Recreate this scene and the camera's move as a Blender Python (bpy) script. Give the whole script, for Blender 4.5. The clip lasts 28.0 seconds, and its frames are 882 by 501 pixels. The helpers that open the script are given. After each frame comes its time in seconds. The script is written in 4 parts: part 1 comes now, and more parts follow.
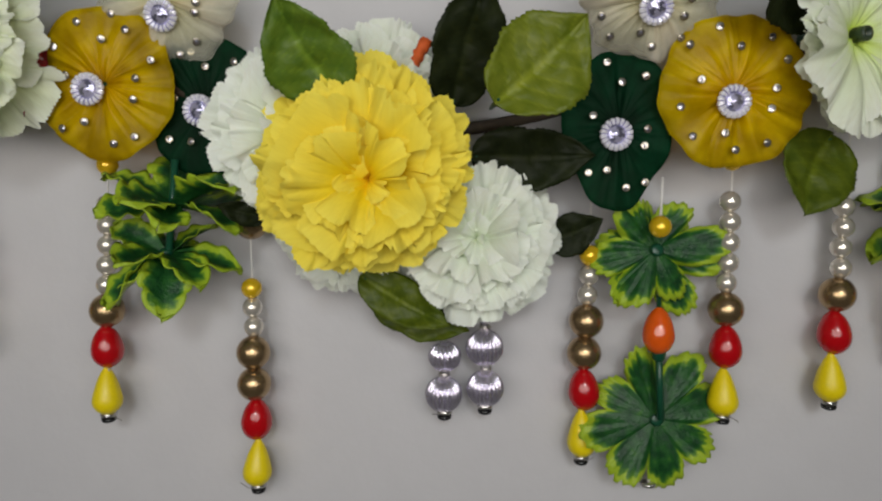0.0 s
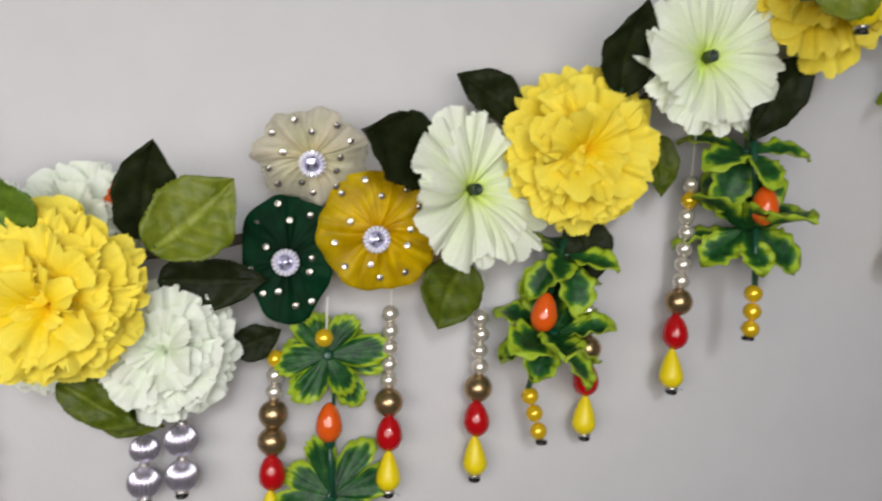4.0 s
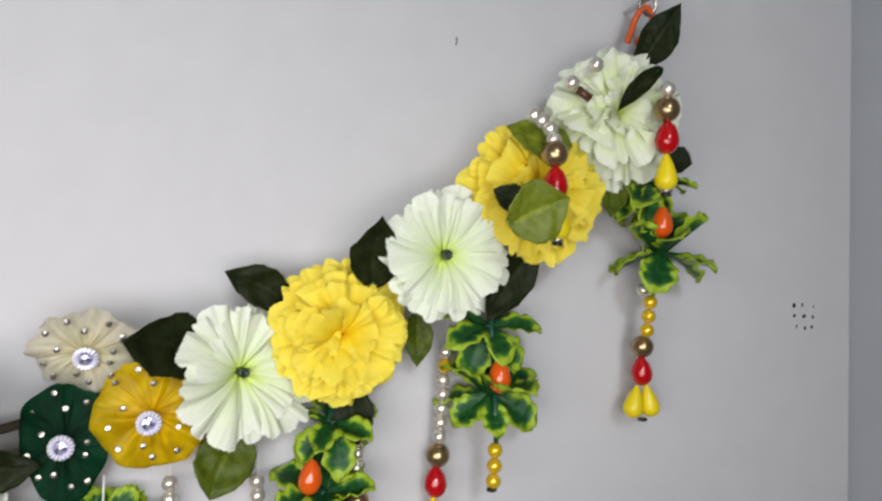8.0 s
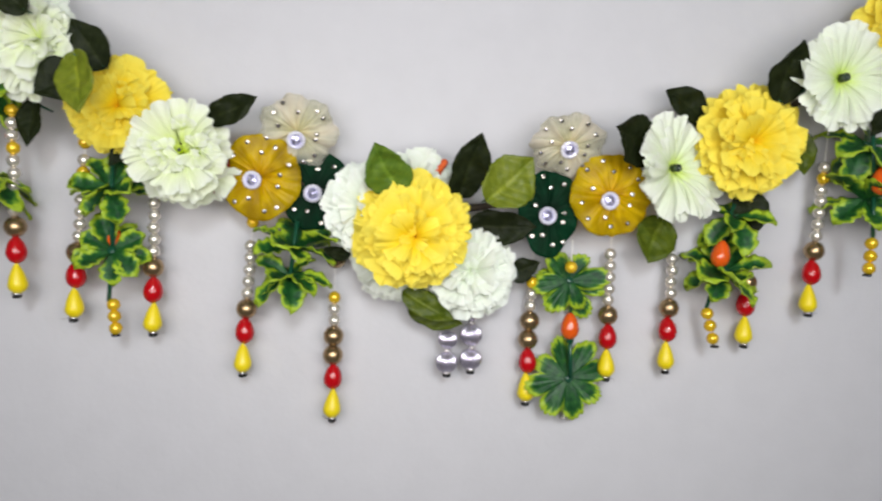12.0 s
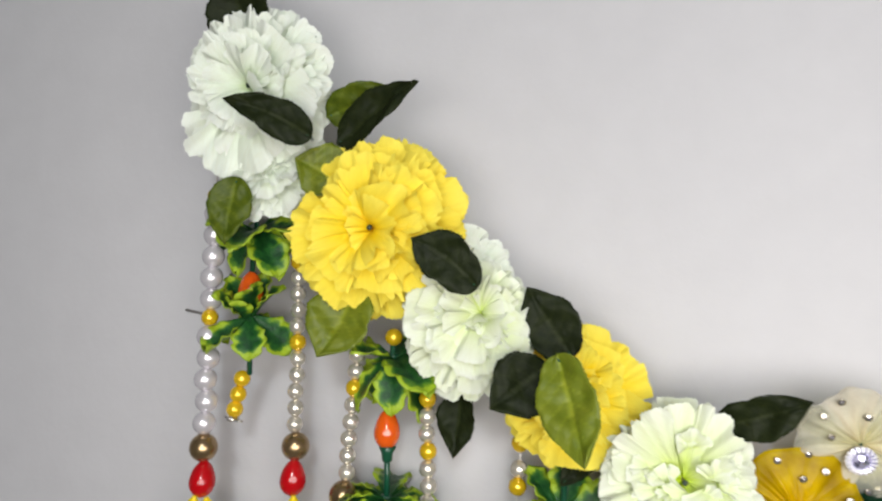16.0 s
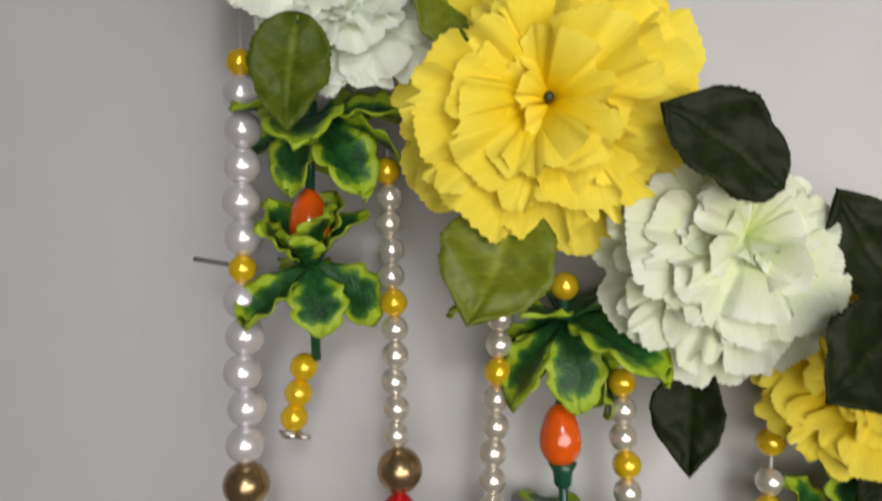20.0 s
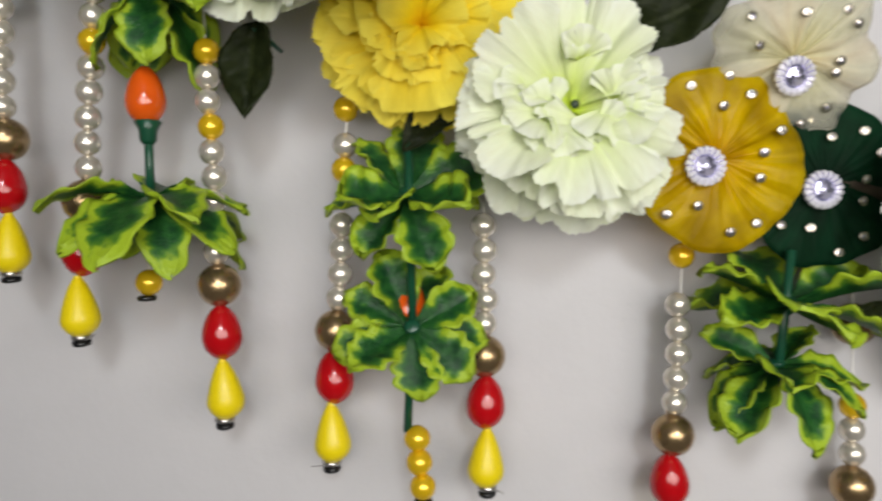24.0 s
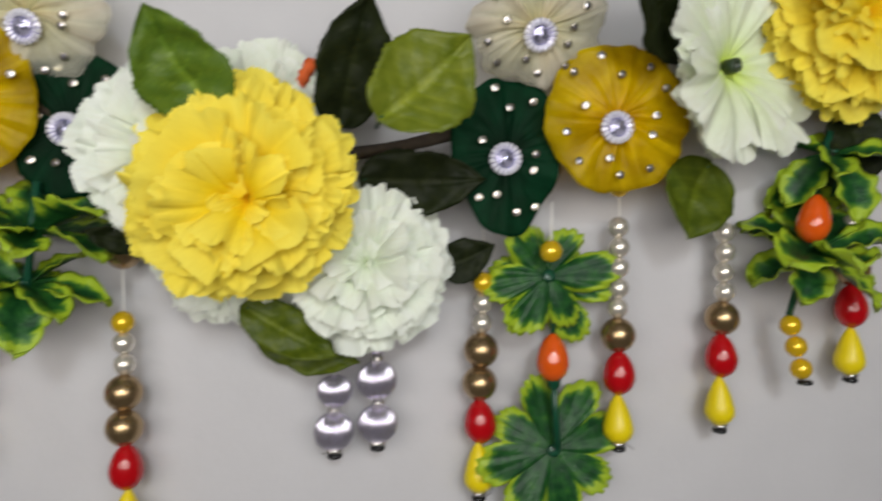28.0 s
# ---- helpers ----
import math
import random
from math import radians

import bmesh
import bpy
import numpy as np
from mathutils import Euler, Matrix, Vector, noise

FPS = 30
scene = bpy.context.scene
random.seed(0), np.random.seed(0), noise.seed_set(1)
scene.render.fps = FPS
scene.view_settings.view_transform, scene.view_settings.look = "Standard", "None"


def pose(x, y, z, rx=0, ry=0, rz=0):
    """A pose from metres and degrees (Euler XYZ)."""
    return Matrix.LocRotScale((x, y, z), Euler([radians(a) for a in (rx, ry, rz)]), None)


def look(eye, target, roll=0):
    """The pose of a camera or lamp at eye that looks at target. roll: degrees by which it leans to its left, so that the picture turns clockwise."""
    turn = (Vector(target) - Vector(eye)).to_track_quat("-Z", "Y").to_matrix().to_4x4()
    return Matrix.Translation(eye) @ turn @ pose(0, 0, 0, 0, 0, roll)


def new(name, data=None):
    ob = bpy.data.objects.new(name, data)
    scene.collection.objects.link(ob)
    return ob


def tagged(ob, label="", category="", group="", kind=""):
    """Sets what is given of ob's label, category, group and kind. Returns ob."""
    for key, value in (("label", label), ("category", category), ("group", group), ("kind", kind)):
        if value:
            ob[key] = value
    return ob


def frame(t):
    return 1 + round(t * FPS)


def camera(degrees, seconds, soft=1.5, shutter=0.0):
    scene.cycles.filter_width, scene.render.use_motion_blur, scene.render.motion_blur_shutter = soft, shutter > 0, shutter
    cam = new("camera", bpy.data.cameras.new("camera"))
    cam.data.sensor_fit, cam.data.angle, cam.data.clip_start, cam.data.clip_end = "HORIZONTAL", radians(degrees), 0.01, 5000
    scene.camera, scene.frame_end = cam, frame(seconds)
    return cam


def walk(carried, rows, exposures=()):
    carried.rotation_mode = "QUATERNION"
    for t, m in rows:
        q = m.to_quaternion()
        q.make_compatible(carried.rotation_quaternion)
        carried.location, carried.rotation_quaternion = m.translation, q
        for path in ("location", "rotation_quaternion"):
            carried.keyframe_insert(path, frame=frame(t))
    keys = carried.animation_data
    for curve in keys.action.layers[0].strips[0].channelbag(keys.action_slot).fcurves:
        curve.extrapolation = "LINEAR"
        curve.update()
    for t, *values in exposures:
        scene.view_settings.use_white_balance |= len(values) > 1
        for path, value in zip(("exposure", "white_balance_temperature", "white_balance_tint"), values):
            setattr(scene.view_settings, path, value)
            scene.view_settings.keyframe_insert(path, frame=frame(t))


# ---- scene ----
cam = camera(64.60, 28.0, soft=2.2, shutter=0.5)
PATH = [
    (0, (0.00345, 0.00203, 1.70239), (0.00038, 0.49909, 1.64827), -0.15),
    (0.5, (0.00298, 0.00428, 1.70219), (0.00017, 0.50136, 1.64822), 0.08),
    (1, (0.00337, 0.00542, 1.70219), (0.00216, 0.50272, 1.65029), 0.18),
    (1.5, (0.00364, 0.00732, 1.70207), (0.00697, 0.50478, 1.65190), 0.49),
    (2, (0.01095, 0.00416, 1.70548), (0.02701, 0.50138, 1.65526), 0.39),
    (2.5, (0.02453, -0.01179, 1.71369), (0.05650, 0.48507, 1.66780), 0.73),
    (3, (0.04193, -0.02923, 1.72121), (0.09558, 0.46631, 1.68164), 1.07),
    (3.5, (0.06154, -0.04088, 1.72968), (0.12926, 0.45332, 1.69537), 1.14),
    (5.5, (0.12038, -0.07442, 1.77605), (0.23592, 0.41174, 1.75883), 1.42),
    (6, (0.13368, -0.08189, 1.79043), (0.25778, 0.40236, 1.78027), 1.68),
    (6.5, (0.14124, -0.08800, 1.80033), (0.27332, 0.39424, 1.80174), 1.33),
    (7, (0.14447, -0.09487, 1.80939), (0.28453, 0.38504, 1.81758), 0.87),
    (7.5, (0.14041, -0.10597, 1.81170), (0.29001, 0.37106, 1.81904), 0.95),
    (8, (0.13393, -0.10446, 1.80383), (0.27695, 0.37464, 1.80684), 0.64),
    (8.5, (0.12103, -0.10321, 1.78906), (0.25732, 0.37778, 1.78102), 0.47),
    (9, (0.10627, -0.10886, 1.77705), (0.23508, 0.37406, 1.76285), 0.49),
    (9.5, (0.08348, -0.12045, 1.76682), (0.20052, 0.36543, 1.75180), 0.91),
    (10, (0.05877, -0.14175, 1.76118), (0.16047, 0.34751, 1.74425), 1.36),
    (10.5, (0.02984, -0.15918, 1.74787), (0.11692, 0.33255, 1.72286), 2.02),
    (11, (0.00824, -0.16984, 1.73213), (0.07470, 0.32497, 1.70482), 2.17),
    (11.5, (-0.01417, -0.17668, 1.71926), (0.03491, 0.32003, 1.68988), 2.02),
    (12, (-0.03774, -0.18287, 1.71359), (0.00191, 0.31495, 1.68898), 1.74),
    (12.5, (-0.06774, -0.18189, 1.71158), (-0.04320, 0.31723, 1.69485), 1.62),
    (13, (-0.09742, -0.16915, 1.72177), (-0.10164, 0.33066, 1.70859), 1.54),
    (13.5, (-0.11612, -0.14621, 1.74112), (-0.15475, 0.35225, 1.73492), 1.64),
    (15.5, (-0.17616, -0.06216, 1.80054), (-0.28009, 0.42634, 1.82425), 1.71),
    (16, (-0.18944, -0.04616, 1.81082), (-0.29900, 0.44030, 1.84758), 1.64),
    (16.5, (-0.19852, -0.02282, 1.81598), (-0.31622, 0.46188, 1.85081), 1.46),
    (17, (-0.20432, -0.00324, 1.82361), (-0.32959, 0.47905, 1.86489), 1.95),
    (17.5, (-0.22851, 0.02185, 1.82824), (-0.35208, 0.50521, 1.86128), 1.86),
    (18, (-0.26255, 0.04378, 1.83673), (-0.35497, 0.53383, 1.87298), 1.12),
    (18.5, (-0.28238, 0.05723, 1.83667), (-0.35605, 0.55086, 1.86682), 0.34),
    (19, (-0.29274, 0.06464, 1.82378), (-0.35444, 0.56048, 1.84219), -0.18),
    (19.5, (-0.29418, 0.06616, 1.81635), (-0.34220, 0.56349, 1.83509), -0.38),
    (20, (-0.29262, 0.06062, 1.80375), (-0.33649, 0.55868, 1.80675), -0.81),
    (20.5, (-0.28968, 0.05625, 1.78933), (-0.33789, 0.55383, 1.77949), -0.73),
    (21, (-0.28531, 0.05123, 1.77426), (-0.33223, 0.54863, 1.75453), -0.87),
    (21.5, (-0.27645, 0.04864, 1.75967), (-0.31816, 0.54613, 1.73205), -0.81),
    (23.5, (-0.21213, 0.05079, 1.71260), (-0.23628, 0.54980, 1.69248), -0.53),
    (24, (-0.18828, 0.04783, 1.71475), (-0.19889, 0.54752, 1.70055), -0.76),
    (24.5, (-0.16640, 0.04149, 1.71479), (-0.16891, 0.54130, 1.70111), -0.80),
    (25, (-0.14564, 0.03443, 1.71350), (-0.13934, 0.53421, 1.70028), -0.74),
    (25.5, (-0.12288, 0.02786, 1.71248), (-0.11266, 0.52758, 1.69941), -0.83),
    (26, (-0.09970, 0.01988, 1.70593), (-0.08542, 0.51946, 1.69113), -0.64),
    (26.5, (-0.07455, 0.01543, 1.69386), (-0.05676, 0.51470, 1.67369), -0.04),
    (27, (-0.04493, 0.01329, 1.68609), (-0.01671, 0.51195, 1.66284), -0.10),
    (27.5, (-0.01861, 0.01086, 1.68623), (0.02200, 0.50878, 1.66561), 0.07),
    (28, (0.01241, 0.00879, 1.69251), (0.07005, 0.50519, 1.67624), -0.17),
]
EXPOSURES = [(0.0, -0.94, 6650, 7), (1.5, -0.78, 6600, 8), (3.0, -0.58, 6600, 8), (6.0, -0.12, 6550, 9), (8.0, -0.16, 6400, 9), (10.0, -0.2, 6350, 9), (11.0, -0.24, 6350, 9), (12.0, -0.15, 6350, 9), (13.5, -0.0, 6400, 9), (16.0, 0.02, 6550, 8), (17.0, -0.14, 6450, 8), (18.5, -0.34, 6650, 8), (20.0, -0.3, 6850, 9), (21.5, -0.12, 6750, 8), (24.0, -0.28, 6700, 8), (26.0, -0.55, 6600, 8), (28.0, -0.58, 6600, 8)]
walk(cam, [(t, look(eye, target, roll)) for t, eye, target, roll in PATH], EXPOSURES)

# ---------------------------------------------------------------- light
world = bpy.data.worlds.new("room_air")
scene.world = world
world.use_nodes = True
world.node_tree.nodes["Background"].inputs["Color"].default_value = (0.75, 0.82, 1.0, 1)
world.node_tree.nodes["Background"].inputs["Strength"].default_value = 0.02


def area_lamp(name, eye, target, watts, size, size_y, colour):
    data = bpy.data.lights.new(name, "AREA")
    data.shape, data.size, data.size_y, data.energy, data.color = "ELLIPSE", size, size_y, watts, colour
    ob = new(name, data)
    ob.matrix_world = look(eye, target)
    return ob


# a small white lamp held in front of the garland, and the soft cool ceiling light of the room
area_lamp("hand_lamp", (-0.04, -0.23, 1.75), (-0.04, 0.26, 1.76), 3.3, 0.76, 0.24, (1.0, 0.955, 0.935))
area_lamp("ceiling_light", (0.10, -1.55, 2.42), (0.0, 0.26, 1.75), 11.0, 0.30, 0.30, (0.88, 0.94, 1.0))


# ---------------------------------------------------------------- materials
def mat(name):
    m = bpy.data.materials.new(name)
    m.use_nodes = True
    nt = m.node_tree
    return m, nt, nt.nodes["Principled BSDF"], nt.nodes["Material Output"]


def node(nt, kind, **values):
    n = nt.nodes.new(kind)
    for key, value in values.items():
        n.inputs[key].default_value = value
    return n


def ramp(nt, source, stops):
    r = nt.nodes.new("ShaderNodeValToRGB")
    while len(r.color_ramp.elements) < len(stops):
        r.color_ramp.elements.new(0.5)
    for e, (p, c) in zip(r.color_ramp.elements, stops):
        e.position, e.color = p, (*c, 1)
    nt.links.new(source, r.inputs["Fac"])
    return r.outputs["Color"]


def mixed(nt, fac, a, b, blend="MIX"):
    m = nt.nodes.new("ShaderNodeMix")
    m.data_type, m.blend_type = "RGBA", blend
    for i, v in ((0, fac), (6, a), (7, b)):
        if hasattr(v, "is_linked"):
            nt.links.new(v, m.inputs[i])
        else:
            m.inputs[i].default_value = v if i == 0 else (*v, 1)
    return m.outputs[2]


def noise_of(nt, scale, detail=3.0, space="Object"):
    tc = nt.nodes.new("ShaderNodeTexCoord")
    n = node(nt, "ShaderNodeTexNoise", Scale=scale, Detail=detail)
    nt.links.new(tc.outputs[space], n.inputs["Vector"])
    return n.outputs["Fac"]


def bumped(nt, p, height, strength, distance=0.001):
    b = node(nt, "ShaderNodeBump", Strength=strength, Distance=distance)
    nt.links.new(height, b.inputs["Height"])
    nt.links.new(b.outputs["Normal"], p.inputs["Normal"])


def attribute(nt, name):
    a = nt.nodes.new("ShaderNodeAttribute")
    a.attribute_name = name
    return a.outputs["Fac"]


def cloth(name, base, middle, edge, sheer=0.0, rough=0.75, thin=0.35, vary=0.12, mid=0.45, patchy=0.0):
    """Thin dyed fabric: its dye runs from the root (0) to the rim (1); light shines through it."""
    m, nt, p, out = mat(name)
    c = ramp(nt, attribute(nt, "reach"), [(0.0, base), (mid, middle), (1.0, edge)])
    blot = ramp(nt, noise_of(nt, 6.0), [(0.3, (1 - vary,) * 3), (0.75, (1, 1, 1))])
    c = mixed(nt, 1.0, c, blot, "MULTIPLY")
    if sheer:
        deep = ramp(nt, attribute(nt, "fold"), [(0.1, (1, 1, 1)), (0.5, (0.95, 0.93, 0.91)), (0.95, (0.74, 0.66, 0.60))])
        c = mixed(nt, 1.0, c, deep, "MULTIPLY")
        patch = ramp(nt, noise_of(nt, 2.6, 2.0), [(0.38, (0.76, 0.70, 0.64)), (0.58, (1, 1, 1))])
        c = mixed(nt, 1.0, c, mixed(nt, patchy, (1, 1, 1), patch), "MULTIPLY")
    info = nt.nodes.new("ShaderNodeObjectInfo")
    tone = ramp(nt, info.outputs["Random"], [(0.0, (1 - vary, 1 - vary * 1.2, 1 - vary * 1.3)), (1.0, (1, 1, 1))])
    c = mixed(nt, 1.0, c, tone, "MULTIPLY")
    nt.links.new(c, p.inputs["Base Color"])
    p.inputs["Roughness"].default_value = rough
    p.inputs["Specular IOR Level"].default_value = 0.18 if sheer else 0.25
    tc = nt.nodes.new("ShaderNodeTexCoord")
    along = node(nt, "ShaderNodeMapping", Scale=(46.0, 7.0, 7.0) if not sheer else (30.0, 30.0, 30.0))
    crease = node(nt, "ShaderNodeTexNoise", Scale=1.0, Detail=4.0)
    nt.links.new(tc.outputs["Object"], along.inputs["Vector"])
    nt.links.new(along.outputs["Vector"], crease.inputs["Vector"])
    streak = ramp(nt, crease.outputs["Fac"], [(0.3, (0.96, 0.945, 0.91)), (0.58, (1, 1, 1))])
    c = mixed(nt, 1.0, c, streak, "MULTIPLY")
    nt.links.new(c, p.inputs["Base Color"])
    bumped(nt, p, crease.outputs["Fac"], 0.22, 0.0010)
    tr = nt.nodes.new("ShaderNodeBsdfTranslucent")
    nt.links.new(c, tr.inputs["Color"])
    mx = node(nt, "ShaderNodeMixShader", Fac=thin)
    nt.links.new(p.outputs[0], mx.inputs[1])
    nt.links.new(tr.outputs[0], mx.inputs[2])
    last = mx.outputs[0]
    if sheer:
        see = nt.nodes.new("ShaderNodeBsdfTransparent")
        nt.links.new(c, see.inputs["Color"])
        mz = nt.nodes.new("ShaderNodeMixShader")
        clear = ramp(nt, attribute(nt, "fold"), [(0.15, (sheer * 1.9,) * 3), (0.75, (sheer * 0.25,) * 3)])
        hem = ramp(nt, attribute(nt, "reach"), [(0.55, (0, 0, 0)), (0.8, (sheer * 0.5,) * 3), (0.97, (sheer * 0.8,) * 3), (1.0, (0, 0, 0))])
        nt.links.new(mixed(nt, 1.0, clear, hem, "ADD"), mz.inputs[0])
        nt.links.new(last, mz.inputs[1])
        nt.links.new(see.outputs[0], mz.inputs[2])
        last = mz.outputs[0]
    nt.links.new(last, out.inputs["Surface"])
    return m


def leaf_paint(name, dark, light, rough=0.42, spec=0.5):
    m, nt, p, out = mat(name)
    n = noise_of(nt, 7.0, 5.0)
    c = ramp(nt, n, [(0.3, dark), (0.72, light)])
    vein = ramp(nt, attribute(nt, "vein"), [(0.0, (1, 1, 1)), (1.0, (1.9, 1.75, 1.7))])
    c = mixed(nt, 1.0, c, vein, "MULTIPLY")
    nt.links.new(c, p.inputs["Base Color"])
    p.inputs["Roughness"].default_value = rough
    p.inputs["Specular IOR Level"].default_value = spec
    bumped(nt, p, noise_of(nt, 9.0, 5.0), 0.5, 0.0012)
    tr = nt.nodes.new("ShaderNodeBsdfTranslucent")
    nt.links.new(c, tr.inputs["Color"])
    mx = node(nt, "ShaderNodeMixShader", Fac=0.15)
    nt.links.new(p.outputs[0], mx.inputs[1])
    nt.links.new(tr.outputs[0], mx.inputs[2])
    nt.links.new(mx.outputs[0], out.inputs["Surface"])
    return m


def plain(name, colour, rough=0.4, metal=0.0, coat=0.0, spec=0.5, vary=0.1, scale=300.0, bump=0.05):
    m, nt, p, out = mat(name)
    c = ramp(nt, noise_of(nt, scale), [(0.3, tuple(v * (1 - vary) for v in colour)), (0.7, colour)])
    nt.links.new(c, p.inputs["Base Color"])
    for key, value in (("Roughness", rough), ("Metallic", metal), ("Coat Weight", coat), ("Specular IOR Level", spec)):
        p.inputs[key].default_value = value
    p.inputs["Coat Roughness"].default_value = 0.06
    if bump:
        bumped(nt, p, noise_of(nt, scale * 4), bump, 0.0005)
    return m


def wall_paint():
    m, nt, p, out = mat("wall_paint")
    big = ramp(nt, noise_of(nt, 2.2, 4.0), [(0.3, (0.560, 0.552, 0.568)), (0.7, (0.602, 0.593, 0.607))])
    fine = ramp(nt, noise_of(nt, 45.0, 5.0), [(0.35, (0.97, 0.97, 0.97)), (0.65, (1, 1, 1))])
    nt.links.new(mixed(nt, 1.0, big, fine, "MULTIPLY"), p.inputs["Base Color"])
    p.inputs["Roughness"].default_value = 0.6
    p.inputs["Specular IOR Level"].default_value = 0.3
    bumped(nt, p, noise_of(nt, 160.0, 6.0), 0.12, 0.002)
    return m


def variegated():
    m, nt, p, out = mat("variegated_leaf")
    n = noise_of(nt, 7.0, 7.0)
    rim = nt.nodes.new("ShaderNodeMath")
    rim.operation = "MULTIPLY_ADD"
    nt.links.new(n, rim.inputs[0])
    rim.inputs[1].default_value = 1.0
    nt.links.new(attribute(nt, "rim"), rim.inputs[2])
    c = ramp(nt, rim.outputs[0], [(0.38, (0.005, 0.045, 0.012)), (0.62, (0.018, 0.100, 0.018)), (0.86, (0.085, 0.21, 0.018)), (1.06, (0.32, 0.45, 0.024))])
    nt.links.new(c, p.inputs["Base Color"])
    p.inputs["Roughness"].default_value = 0.4
    p.inputs["Specular IOR Level"].default_value = 0.35
    bumped(nt, p, noise_of(nt, 26.0, 4.0), 0.5, 0.0008)
    return m


WALL = wall_paint()
ROOM_WALL = plain("room_paint", (0.42, 0.40, 0.39), 0.6, vary=0.05, scale=8.0)
# the return's shade is put into this darker, cooler wall colour
EDGE_WALL_SHADED = plain("edge_paint_shaded", (0.50, 0.51, 0.54), 0.6, vary=0.06, scale=20.0)
FLOOR = plain("floor_stone", (0.45, 0.42, 0.38), 0.35, vary=0.2, scale=12.0)
YELLOW = cloth("yellow_petal", (0.98, 0.56, 0.001), (0.99, 0.74, 0.012), (0.99, 0.86, 0.12), thin=0.16, vary=0.06)
WHITE = cloth("white_petal", (0.66, 0.84, 0.32), (0.82, 0.92, 0.72), (0.92, 0.96, 0.90), thin=0.16, vary=0.05, mid=0.35)
LIME_WHITE = cloth("lime_white_petal", (0.68, 0.86, 0.02), (0.79, 0.89, 0.47), (0.86, 0.90, 0.80), thin=0.16, vary=0.05, mid=0.42)
LIME_OPEN = cloth("lime_throat_petal", (0.66, 0.88, 0.02), (0.82, 0.93, 0.62), (0.91, 0.95, 0.86), thin=0.16, vary=0.05, mid=0.36)
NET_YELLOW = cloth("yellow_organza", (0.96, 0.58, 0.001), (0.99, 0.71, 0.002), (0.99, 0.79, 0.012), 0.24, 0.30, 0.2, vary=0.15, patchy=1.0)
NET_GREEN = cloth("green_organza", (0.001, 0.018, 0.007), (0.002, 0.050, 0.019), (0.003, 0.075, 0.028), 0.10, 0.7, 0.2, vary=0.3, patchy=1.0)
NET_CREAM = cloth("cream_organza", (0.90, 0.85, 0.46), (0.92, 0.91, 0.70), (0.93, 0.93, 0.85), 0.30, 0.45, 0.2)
LEAF_DARK = leaf_paint("dark_leaf", (0.009, 0.014, 0.004), (0.020, 0.027, 0.008), 0.52, 0.15)
LEAF_OLIVE = leaf_paint("olive_leaf", (0.055, 0.085, 0.005), (0.11, 0.145, 0.010), 0.45, 0.25)
LEAF_LIGHT = leaf_paint("light_leaf", (0.11, 0.15, 0.008), (0.19, 0.225, 0.020), 0.42, 0.3)
LEAF_GREEN = leaf_paint("fresh_leaf", (0.07, 0.14, 0.012), (0.13, 0.21, 0.02), 0.42, 0.35)
PICK = variegated()
STEM = plain("stem_plastic", (0.008, 0.07, 0.035), 0.3)
TUBE = plain("dark_tube", (0.03, 0.05, 0.03), 0.4)
PEARL = plain("pearl", (0.78, 0.73, 0.64), 0.22, 0.65, 0.6, vary=0.04, bump=0.0)
PEARL_WHITE = plain("white_pearl", (0.74, 0.71, 0.74), 0.26, 0.45, 0.6, vary=0.03, bump=0.0)
GOLD_PEARL = plain("yellow_pearl", (0.85, 0.55, 0.015), 0.22, 0.4, 0.6, vary=0.06, bump=0.0)
BRONZE = plain("bronze_bead", (0.42, 0.29, 0.15), 0.27, 0.85, 0.3, vary=0.15, scale=500.0)
RED = plain("red_bead", (0.46, 0.004, 0.008), 0.16, 0.0, 0.25, vary=0.08, bump=0.02)
DROP_YELLOW = plain("yellow_drop", (0.84, 0.66, 0.004), 0.42, 0.0, 0.1, vary=0.07, scale=900.0)
ORANGE = plain("orange_bead", (0.76, 0.105, 0.008), 0.14, 0.0, 0.6, vary=0.08, bump=0.02)
SILVER = plain("silver_bead", (0.74, 0.70, 0.82), 0.24, 0.85, 0.2, vary=0.15, scale=600.0)
BLACK = plain("black_seed", (0.006, 0.006, 0.007), 0.2)
METAL = plain("crimp_metal", (0.62, 0.60, 0.56), 0.22, 0.9)
WISP = plain("loose_thread", (0.16, 0.15, 0.14), 0.6)
GLITTER = plain("red_glitter", (0.42, 0.012, 0.015), 0.3, 0.4, 0.3, vary=0.9, scale=1800.0, bump=0.8)
THREAD = plain("nylon_thread", (0.75, 0.73, 0.70), 0.4)
CORD = plain("cord_fibre", (0.05, 0.035, 0.02), 0.8, vary=0.4)
ORANGE_CORD = plain("orange_cord", (0.78, 0.13, 0.02), 0.7, vary=0.3)
CRYSTAL = plain("crystal", (0.95, 0.94, 1.0), 0.20, 0.25, vary=0.05, bump=0.0)
# darker copies of the clear crystal: facets without a glint, put into colour
CRYSTAL_DARK = plain("crystal_shaded_facet", (0.34, 0.34, 0.48), 0.14, 0.8, vary=0.05, bump=0.0)
CRYSTAL_GREY = plain("crystal_dim_facet", (0.62, 0.60, 0.80), 0.14, 0.6, vary=0.05, bump=0.0)
STONE_GLASS = plain("stone_glass", (0.66, 0.62, 0.60), 0.10, 0.85, vary=0.05, bump=0.0)
SEAT = plain("stone_seat", (0.52, 0.48, 0.40), 0.25, 0.9)
BROWN = plain("brown_bead", (0.10, 0.035, 0.015), 0.3, vary=0.5, scale=400.0)
INK = plain("dot_stain", (0.06, 0.052, 0.05), 0.7, vary=0.4)


